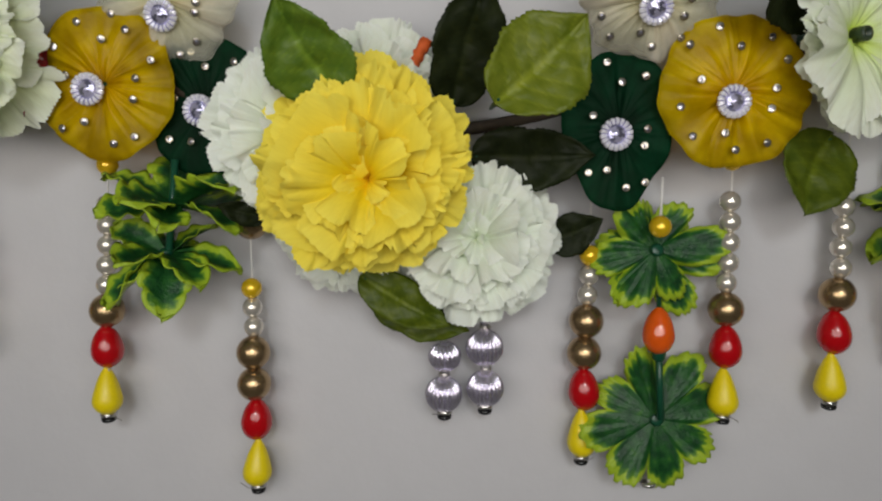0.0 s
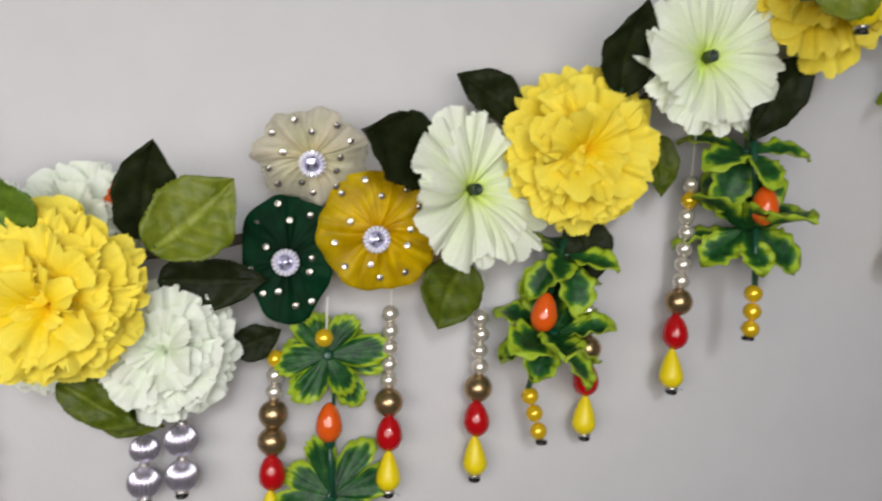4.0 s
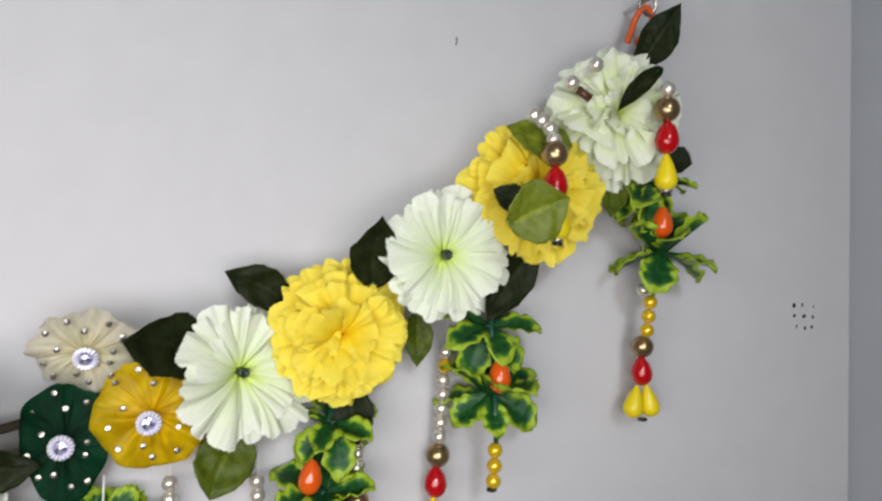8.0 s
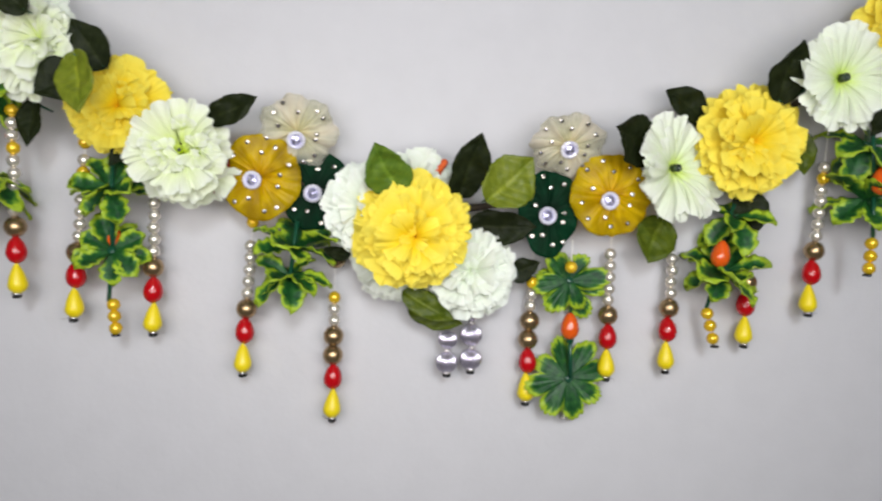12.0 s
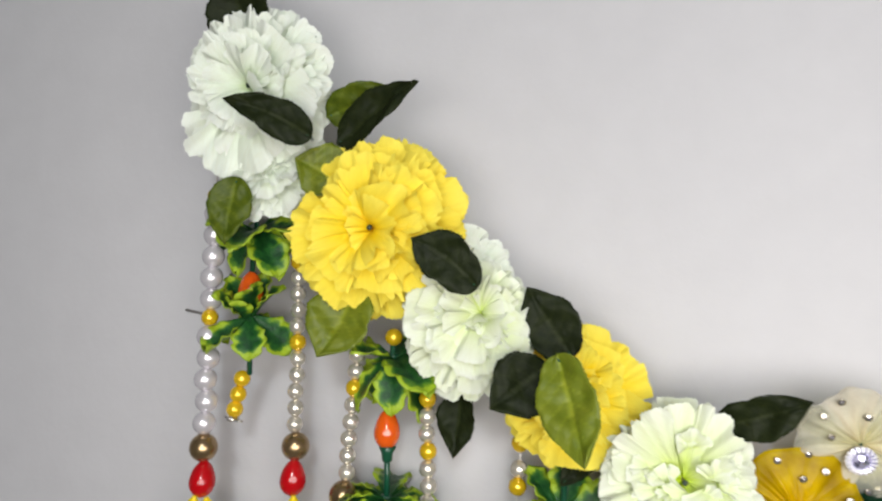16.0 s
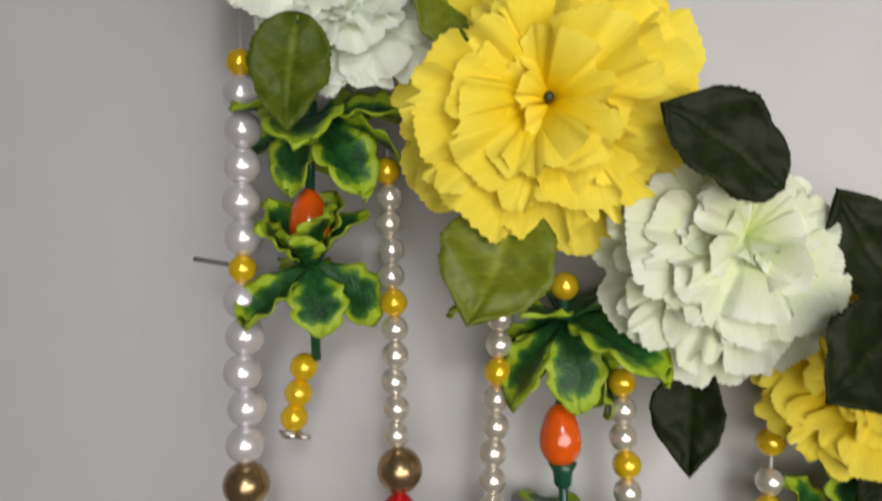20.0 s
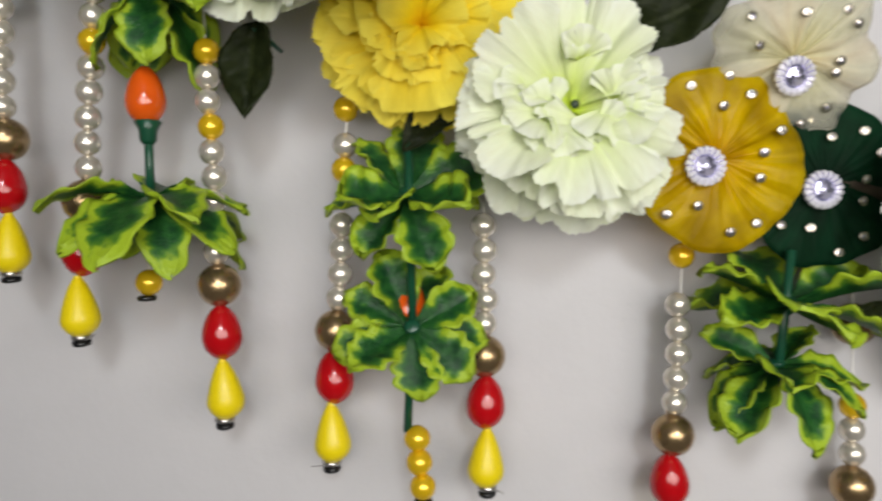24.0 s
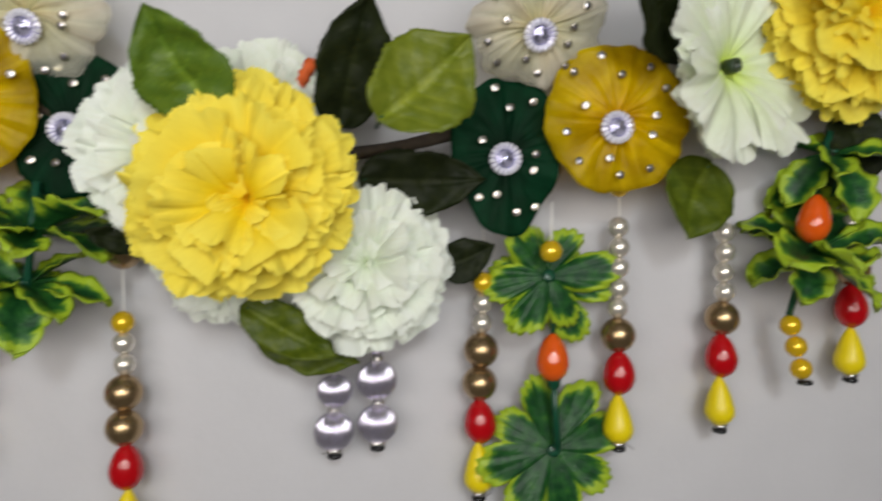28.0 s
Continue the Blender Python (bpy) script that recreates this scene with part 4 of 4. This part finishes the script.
leaf("dark", -0.2446, 1.7746, -0.2470, 1.7468, 0.246, 0.24, 0.0180, "hanging below the white flower", 12, roll=20, tip=0.8)
leaf("dark", -0.1450, 1.7660, -0.1147, 1.7786, 0.24, 0.226, 0.0172, "beside the cream rosette", 13)
leaf("dark", -0.1856, 1.7572, -0.2032, 1.7374, 0.25, 0.246, 0.0121, "below the yellow flower", 14)
leaf("green", -0.0299, 1.7271, -0.0449, 1.7521, 0.222, 0.204, 0.0264, "above the large yellow flower", 15, roll=-8, tip=0.82)
leaf("dark", 0.0060, 1.7245, 0.0162, 1.7605, 0.238, 0.214, 0.0238, "behind the light leaf", 16, roll=14)
leaf("light", 0.0175, 1.7225, 0.0452, 1.7488, 0.205, 0.210, 0.0292, "rounded, behind the dark rosette", 17, tip=1.0)
leaf("dark", 0.0120, 1.7085, 0.0545, 1.7085, 0.240, 0.238, 0.0220, "glossy, beside the yellow flower", 18, roll=6)
leaf("dark", 0.0390, 1.6775, 0.0597, 1.6866, 0.252, 0.25, 0.0150, "small, below the dark rosette", 19)
leaf("olive", -0.0265, 1.6672, 0.0050, 1.6513, 0.244, 0.234, 0.0162, "below the large yellow flower", 20, roll=-10)
leaf("olive", -0.0229, 1.6558, 0.0118, 1.6455, 0.250, 0.248, 0.0158, "below the large yellow flower", 21, roll=12)
leaf("dark", -0.0595, 1.6875, -0.0757, 1.6919, 0.252, 0.244, 0.0092, "small, below the dark rosette", 22)
leaf("olive", 0.1391, 1.7161, 0.1251, 1.6890, 0.25, 0.236, 0.0282, "below the open white flower", 23, tip=1.05)
leaf("dark", 0.1270, 1.7540, 0.0925, 1.7665, 0.243, 0.202, 0.0285, "beside the open white flower", 24, tip=1.1)
leaf("dark", 0.1625, 1.7774, 0.1311, 1.7945, 0.246, 0.234, 0.0198, "above the open white flower", 25)
leaf("dark", 0.1995, 1.7880, 0.1990, 1.8195, 0.230, 0.204, 0.0225, "above the open white flower", 26, tip=1.0)
leaf("dark", 0.2820, 1.8060, 0.2570, 1.7705, 0.226, 0.224, 0.0225, "below the open white flower", 27)
leaf("dark", 0.1903, 1.7360, 0.1916, 1.7064, 0.246, 0.24, 0.0231, "below the yellow flower", 28, roll=12)
leaf("olive", 0.2261, 1.7738, 0.2249, 1.7465, 0.246, 0.24, 0.0156, "between two flowers", 29)
leaf("light", 0.2499, 1.8166, 0.2756, 1.8292, 0.18, 0.172, 0.0272, "over the yellow flower", 30, roll=6, tip=1.05)
leaf("dark", 0.2680, 1.8265, 0.2490, 1.8348, 0.190, 0.198, 0.0150, "over the yellow flower", 31)
leaf("light", 0.2927, 1.8572, 0.2567, 1.8643, 0.206, 0.196, 0.0192, "over the yellow flower", 32)
leaf("olive", 0.3296, 1.8522, 0.3229, 1.8249, 0.226, 0.218, 0.0201, "between the upper flowers", 33)
leaf("dark", 0.3402, 1.9048, 0.3582, 1.9377, 0.222, 0.21, 0.0195, "above the upper flower", 34, roll=-15)
leaf("dark", 0.3379, 1.8985, 0.3113, 1.8744, 0.198, 0.192, 0.0087, "lying on the white flower", 35, roll=10, tip=0.7)
leaf("dark", 0.3677, 1.8615, 0.3807, 1.8567, 0.236, 0.23, 0.0160, "small, behind the strand", 36)
ribbon(-0.1440, 1.7428, -0.1317, 1.7426, 0.244, 0.0105, "dark red glitter ribbon piece beside the yellow rosette", 1)
ribbon(-0.1431, 1.7249, -0.1352, 1.7234, 0.246, 0.004, "narrow dark red glitter ribbon end", 2)
ribbon(0.1121, 1.7495, 0.1216, 1.7559, 0.245, 0.007, "dark red glitter ribbon piece beside the open flower", 3)
# ---------------------------------------------------------------- bead strands
twin_drops(strand(-0.3632, 0.2455, 1.7200, "RGPPPPPyPPPPPy", 1.875, "strand of large white pearls ending in two yellow drops", ends="none", seed=2))
strand(-0.3219, 0.2545, 1.7036, "YRGpppppyppppy", 1.835, "strand of ivory and yellow pearls above bronze, red and yellow beads", lean=-0.02, seed=3)
strand(-0.2997, 0.252, 1.6847, "YRGpppppyppp", 1.815, "strand of ivory and yellow pearls above bronze, red and yellow beads", lean=0.065, seed=4)
strand(-0.2578, 0.2533, 1.6594, "YRGpppppyppy", 1.8, "strand of ivory and yellow pearls above bronze, red and yellow beads", lean=-0.03, seed=5)
strand(-0.2268, 0.2577, 1.6448, "YRGpppp-~yp~~y", 1.775, "strand of ivory and yellow pearls above bronze, red and yellow beads", lean=0.06, seed=6)
strand(-0.1797, 0.2585, 1.6366, "YRGppppp", 1.75, "strand of ivory pearls ending in bronze, red and yellow beads", seed=7)
strand(-0.1250, 0.259, 1.6120, "YRGppppp-y", 1.725, "strand of ivory and yellow pearls above bronze, red and yellow beads", lean=0.05, seed=8)
strand(-0.0689, 0.26, 1.5834, "YRGGppy--G", 1.712, "short strand of pearls with two bronze beads, red and yellow drops", seed=9)
strand(0.0549, 0.258, 1.5957, "YRGGppy", 1.712, "short strand of pearls with two bronze beads, red and yellow drops", lean=0.02, seed=10)
strand(0.1064, 0.2543, 1.6130, "YRGppppp-y", 1.715, "strand of ivory and yellow pearls above bronze, red and yellow beads", seed=11)
strand(0.1457, 0.2542, 1.6184, "YRGpppp", 1.738, "strand of ivory pearls ending in bronze, red and yellow beads", lean=0.02, seed=12)
strand(0.1966, 0.252, 1.6364, "YRGpppp", 1.765, "strand of ivory pearls ending in bronze, red and yellow beads", seed=13)
strand(0.2366, 0.2476, 1.6583, "YRGpppppyp", 1.792, "strand of ivory and yellow pearls above bronze, red and yellow beads", lean=0.06, seed=14)
strand(0.2791, 0.192, 1.8113, "YRG", 1.862, "strand of ivory pearls ending in bronze, red and yellow beads", lean=-0.05, seed=15)
strand(0.3378, 0.1926, 1.8364, "YRGp", 1.885, "strand of ivory pearls ending in bronze, red and yellow beads", seed=16)
twin_drops(strand(0.3556, 0.240, 1.7314, "RG---p", 1.862, "short strand of bronze and red beads ending in two yellow drops", ends="none", seed=17))
strand(0.0030, 0.2553, 1.6143, "Srs", 1.665, "hanging pair of fluted silver beads below the large flower", seed=18)
strand(0.0181, 0.2553, 1.6165, "SrSrc", 1.665, "hanging pair of fluted silver beads below the large flower", seed=19)
# ---------------------------------------------------------------- leaf picks
p = pick(-0.3458, 0.25, 1.8148, "variegated plastic leaf pick with orange bead and three yellow beads")
whorl(p, (0.0020, 0.0000, 0.0264), 0.0245, 11, "down", (0, -0.25, 1), 1, 2, 16)
whorl(p, (0.0001, 0.0000, -0.0136), 0.0222, 13, "up", (0, -0.3, 1), 2, 8, 44)
piece("stem", tube("stem", (0.0014, 0, 0.0320), (0.0001, 0, 0.0039), 0.0013, STEM, 10), p)
piece("stem", tube("stem", (-0.0000, 0, -0.0023), (0.0015, 0, -0.0397), 0.0013, STEM, 10), p)
piece("orange_bead", ORANGE_DROP, p, pose(-0.0000, 0.0000, -0.0008))
piece("yellow_bead", YELLOW_BEAD, p, pose(-0.0021, 0.0000, -0.0416))
piece("yellow_bead", YELLOW_BEAD, p, pose(-0.0037, 0.0000, -0.0488))
piece("yellow_bead", YELLOW_BEAD, p, pose(-0.0050, 0.0000, -0.0556))
piece("end_cap", END_CAP, p, pose(-0.0057, 0.0000, -0.0603))
piece("prong", tube("prong", (-0.0051, -0.002, -0.0598), (-0.0086, -0.002, -0.0589), 0.0006, METAL, 10), p)
piece("prong", tube("prong", (-0.0051, -0.002, -0.0601), (0.0001, -0.002, -0.0607), 0.0006, METAL, 10), p)
piece("prong", tube("prong", (-0.0051, -0.002, -0.0595), (-0.0059, -0.002, -0.0567), 0.0006, METAL, 10), p)
piece("wisp", tube("wisp", (-0.0346, 0.003, -0.0112), (-0.0242, 0.003, -0.0130), 0.0007, WISP, 10), p)
p = pick(-0.2768, 0.25, 1.7871, "variegated plastic leaf pick with yellow and orange beads, drooping leaves")
whorl(p, (0.0007, 0.0000, -0.0015), 0.0268, 11, "down", (0, -0.25, 1), 3, -8, 32)
piece("yellow_bead", YELLOW_BEAD, p, pose(0.0006, 0.0000, 0.0078))
piece("stem", tube("stem", (0.0006, 0, 0.0090), (-0.0010, 0, -0.0241), 0.0013, STEM, 10), p)
piece("orange_bead", ORANGE_DROP, p, pose(-0.0011, 0.0000, -0.0320))
piece("stem", tube("stem", (-0.0006, 0, -0.0412), (-0.0003, 0, -0.0608), 0.0013, STEM, 10), p)
whorl(p, (-0.0005, 0.0000, -0.0620), 0.0265, 15, "skirt", (0.12, -0.12, 1), 4, 14, 12)
piece("yellow_bead", YELLOW_BEAD, p, pose(-0.0014, 0.0000, -0.0864))
piece("end_bead", END_SEED, p, pose(-0.0021, 0.0000, -0.0910))
piece("socket", SOCKET, p, pose(-0.0006, 0.0000, -0.0421))
piece("wire", tube("wire", (-0.0003, 0, -0.0608), (-0.0017, 0, -0.0914), 0.0005, THREAD, 10), p)
p = pick(-0.2008, 0.2495, 1.7043, "variegated plastic leaf pick with two whorls and three yellow beads")
whorl(p, (-0.0013, 0.0000, 0.0207), 0.0232, 12, "up", (0, -0.55, 0.8), 5, 5, 28)
whorl(p, (-0.0004, 0.0000, -0.0177), 0.0221, 9, "up", (0, -0.9, 0.45), 6, 4, 12)
piece("stem", tube("stem", (-0.0010, 0, 0.0362), (-0.0003, 0, -0.0156), 0.0013, STEM, 10), p)
piece("stem", tube("stem", (-0.0003, 0, -0.0156), (-0.0022, 0, -0.0479), 0.0013, STEM, 10), p)
piece("yellow_bead", YELLOW_BEAD, p, pose(0.0006, 0.0000, -0.0500))
piece("yellow_bead", YELLOW_BEAD, p, pose(0.0011, 0.0000, -0.0570))
piece("yellow_bead", YELLOW_BEAD, p, pose(0.0020, 0.0000, -0.0643))
piece("end_bead", END_SEED, p, pose(0.0021, 0.0000, -0.0685))
piece("orange_bead", ORANGE_DROP, p, pose(-0.0020, 0.0070, -0.0119))
p = pick(-0.0915, 0.25, 1.6817, "variegated plastic leaf pick with two whorls under the rosettes")
whorl(p, (-0.0010, 0.0000, 0.0105), 0.0300, 10, "up", (0.0, -0.20, 1), 7, 10, 18)
whorl(p, (-0.0050, 0.0000, -0.0075), 0.0238, 11, "down", (0, -0.30, 1), 8, 10, 18)
piece("stem", tube("stem", (-0.0005, 0, 0.0262), (-0.0050, 0, -0.0160), 0.0013, STEM, 10), p)
p = pick(0.0801, 0.2485, 1.6439, "variegated plastic leaf pick with broad lower whorl, orange and yellow beads")
whorl(p, (0.0005, 0.0085, 0.0300), 0.0268, 6, "star", (0.0, -1, 0.1), 12)
whorl(p, (-0.0010, 0.0035, 0.0311), 0.0262, 6, "star", (0.1, -1, 0.3), 9)
piece("yellow_bead", YELLOW_BEAD, p, pose(-0.0025, -0.0060, 0.0404))
piece("orange_bead", ORANGE_DROP, p, pose(-0.0001, 0.0000, 0.0025))
piece("thread", tube("thread", (-0.0013, -0.003, 0.0574), (-0.0016, -0.003, 0.0408), 0.0005, THREAD, 10), p)
piece("stem", tube("stem", (0.0015, 0.007, 0.0394), (0.0019, 0.007, 0.0068), 0.0009, STEM, 10), p)
piece("stem", tube("stem", (0.0001, 0, -0.0041), (0.0018, 0, -0.0303), 0.0013, STEM, 10), p)
whorl(p, (0.0013, 0.0050, -0.0321), 0.0290, 8, "face", (0, -1, 0.15), 10)
piece("socket", SOCKET, p, pose(0.0003, 0.0000, -0.0045))
piece("end_cap", END_CAP, p, pose(-0.0004, 0.0060, -0.0577))
piece("wire", tube("wire", (0.0030, 0.006, -0.0325), (-0.0004, 0.006, -0.0581), 0.0005, THREAD, 10), p)
p = pick(0.1753, 0.246, 1.6944, "variegated plastic leaf pick with orange bead and three yellow beads")
whorl(p, (0.0078, 0.0000, 0.0246), 0.0268, 10, "down", (0, -0.4, 1), 11, -6, 25)
piece("stem", tube("stem", (0.0074, 0, 0.0327), (0.0004, 0, 0.0059), 0.0013, STEM, 10), p)
piece("orange_bead", ORANGE_DROP, p, pose(-0.0039, -0.0080, 0.0008, 0, 8, 0))
whorl(p, (0.0029, 0.0000, -0.0099), 0.0284, 12, "up", (0.05, -0.5, 0.85), 12, 0, 24)
piece("stem", tube("stem", (0.0003, 0, -0.0070), (-0.0077, 0, -0.0343), 0.0013, STEM, 10), p)
piece("yellow_bead", YELLOW_BEAD, p, pose(-0.0070, 0.0000, -0.0378))
piece("yellow_bead", YELLOW_BEAD, p, pose(-0.0047, 0.0000, -0.0457))
piece("yellow_bead", YELLOW_BEAD, p, pose(-0.0026, 0.0000, -0.0539))
piece("end_bead", END_SEED, p, pose(-0.0011, 0.0000, -0.0590))
p = pick(0.2620, 0.228, 1.7428, "variegated plastic leaf pick with two whorls, orange and yellow beads")
whorl(p, (-0.0003, 0.0080, 0.0235), 0.0257, 10, "down", (0, -0.35, 1), 13, -14, 25)
piece("orange_bead", ORANGE_DROP, p, pose(0.0012, -0.0050, 0.0004))
piece("stem", tube("stem", (-0.0022, 0, 0.0306), (-0.0000, 0, 0.0020), 0.0013, STEM, 10), p)
whorl(p, (0.0007, 0.0080, -0.0105), 0.0285, 12, "up", (0, -0.4, 1), 14, 8, 38)
piece("stem", tube("stem", (0.0007, 0, -0.0095), (0.0016, 0, -0.0352), 0.0013, STEM, 10), p)
piece("yellow_bead", YELLOW_BEAD, p, pose(0.0010, 0.0000, -0.0381))
piece("yellow_bead", YELLOW_BEAD, p, pose(0.0008, 0.0000, -0.0460))
piece("yellow_bead", YELLOW_BEAD, p, pose(0.0003, 0.0000, -0.0537))
piece("end_bead", END_SEED, p, pose(-0.0006, 0.0000, -0.0579))
p = pick(0.3595, 0.234, 1.8216, "variegated plastic leaf pick with orange bead and three yellow beads")
whorl(p, (-0.0056, 0.0000, 0.0233), 0.0250, 10, "down", (0, -0.3, 1), 15, -14, 24)
piece("stem", tube("stem", (-0.0021, 0, 0.0313), (-0.0000, 0, 0.0031), 0.0013, STEM, 10), p)
piece("orange_bead", ORANGE_DROP, p, pose(-0.0017, -0.0090, 0.0010))
whorl(p, (0.0038, 0.0000, -0.0150), 0.0319, 12, "up", (0, -0.3, 1), 16, 16, 34)
piece("stem", tube("stem", (0.0019, 0, -0.0125), (-0.0014, 0, -0.0392), 0.0013, STEM, 10), p)
piece("yellow_bead", YELLOW_BEAD, p, pose(-0.0028, 0.0000, -0.0429))
piece("yellow_bead", YELLOW_BEAD, p, pose(-0.0038, 0.0000, -0.0507))
piece("yellow_bead", YELLOW_BEAD, p, pose(-0.0048, 0.0000, -0.0585))
# ---------------------------------------------------------------- upper right end, hook and wall marks
ob = thing("bead_strand", pose(0.3073, 0.208, 1.8998), "loose pearls and a striped brown bead on the flower", "bead strand", "hanging bead strands of the garland")
piece("pearl", BEADS["p"][0], ob, pose(0, 0, 0))
piece("pearl", BEADS["p"][0], ob, pose(-0.0133, 0, -0.0101))
piece("brown_bead", tube("brown_bead", (-0.0103, 0, -0.0131), (-0.0040, -0.002, -0.0177), 0.0022, BROWN, 14), ob, None, "brown tube bead with gold bands")
piece("thread", tube("thread", (0, 0, 0), (-0.0133, 0.001, -0.0101), 0.00035, THREAD, 6), ob)
ob = thing("bead_strand", pose(0.2694, 0.198, 1.8700), "short curved run of ivory pearls over the yellow flower", "bead strand", "hanging bead strands of the garland")
piece("pearl", BEADS["p"][0], ob, pose(0.0000, -0.000, 0.0000))
piece("pearl", BEADS["p"][0], ob, pose(0.0035, -0.001, -0.0024))
piece("pearl", BEADS["p"][0], ob, pose(0.0073, -0.002, -0.0062))
piece("pearl", BEADS["p"][0], ob, pose(0.0086, -0.003, -0.0115))
ob = thing("hanging_loop", pose(0.3523, 0.236, 1.9409), "orange cord loop on a clear plastic ring", "cord loop")
piece("loop", curve_rope("loop", [(-0.0080, 0.004, -0.0172), (-0.004, 0, -0.002), (0.002, 0, 0.002), (0.006, 0.001, -0.004), (-0.0010, 0.006, -0.0172)], 0.0017, ORANGE_CORD, 8, 3), ob)
piece("ring", curve_rope("ring", [(-0.004, -0.001, 0.002), (-0.002, -0.002, 0.0075), (0.004, -0.002, 0.008), (0.007, -0.001, 0.003), (0.003, 0, -0.002), (-0.004, -0.001, 0.002)], 0.0011, METAL, 8), ob)
piece("nail", tube("nail", (0.002, -0.004, 0.007), (0.002, 0.040, 0.007), 0.0013, METAL, 10), ob)
ob = thing("hanging_loop", pose(-0.356, 0.262, 1.925), "orange cord loop on a nail", "cord loop")
piece("loop", curve_rope("loop", [(0, 0, 0), (-0.005, 0, 0.007), (0, 0, 0.012), (0.005, 0, 0.007), (0.001, 0, 0)], 0.0016, ORANGE_CORD, 8, 3), ob)
piece("nail", tube("nail", (0, -0.004, 0.0105), (0, 0.03, 0.0105), 0.0013, METAL, 10), ob)
ob = thing("cord_tuft", pose(-0.0060, 0.244, 1.7440), "orange-red cord tuft on the garland", "cord")
piece("tuft", curve_rope("tuft", [(-0.005, 0.003, -0.012), (-0.001, 0.001, -0.004), (0.002, -0.001, 0.001), (0.003, 0, 0.003)], 0.0020, ORANGE_CORD, 8, 3), ob)
DOT = lathe("dot", [(0.0011, -0.0004), (0.0013, 0.0), (0.0008, 0.0004), (0.0003, 0.0005)], INK, 10)
ob = thing("wall_dots", pose(0.4829, 0.2550, 1.7672), "nine small dark dots on the wall", "dots")
piece("dot", DOT, ob, pose(-0.0076, 0.0002, 0.0069, 90, 0, 0) @ Matrix.Diagonal((1.0, 1.20, 1.0, 1)))
piece("dot", DOT, ob, pose(-0.0014, 0.0000, 0.0072, 90, 0, 40) @ Matrix.Diagonal((0.9, 1.08, 0.9, 1)))
piece("dot", DOT, ob, pose(0.0071, -0.0002, 0.0060, 90, 0, 80) @ Matrix.Diagonal((0.55, 0.66, 0.55, 1)))
piece("dot", DOT, ob, pose(-0.0075, 0.0002, 0.0005, 90, 0, 120) @ Matrix.Diagonal((0.75, 0.90, 0.75, 1)))
piece("dot", DOT, ob, pose(0.0000, -0.0000, 0.0000, 90, 0, 160) @ Matrix.Diagonal((0.9, 1.08, 0.9, 1)))
piece("dot", DOT, ob, pose(0.0067, -0.0002, -0.0005, 90, 0, 200) @ Matrix.Diagonal((0.8, 0.96, 0.8, 1)))
piece("dot", DOT, ob, pose(-0.0057, 0.0002, -0.0063, 90, 0, 240) @ Matrix.Diagonal((0.75, 0.90, 0.75, 1)))
piece("dot", DOT, ob, pose(0.0005, -0.0000, -0.0075, 90, 0, 280) @ Matrix.Diagonal((0.85, 1.02, 0.85, 1)))
piece("dot", DOT, ob, pose(0.0058, -0.0002, -0.0069, 90, 0, 320) @ Matrix.Diagonal((0.7, 0.84, 0.7, 1)))
tagged(new("wall_mark", curve_rope("wall_mark", [(0.2509, 0.2625, 1.9242), (0.2513, 0.2623, 1.9222), (0.2506, 0.2625, 1.9197)], 0.0004, WISP, 6)), "short thin grey scratch on the wall", "mark")
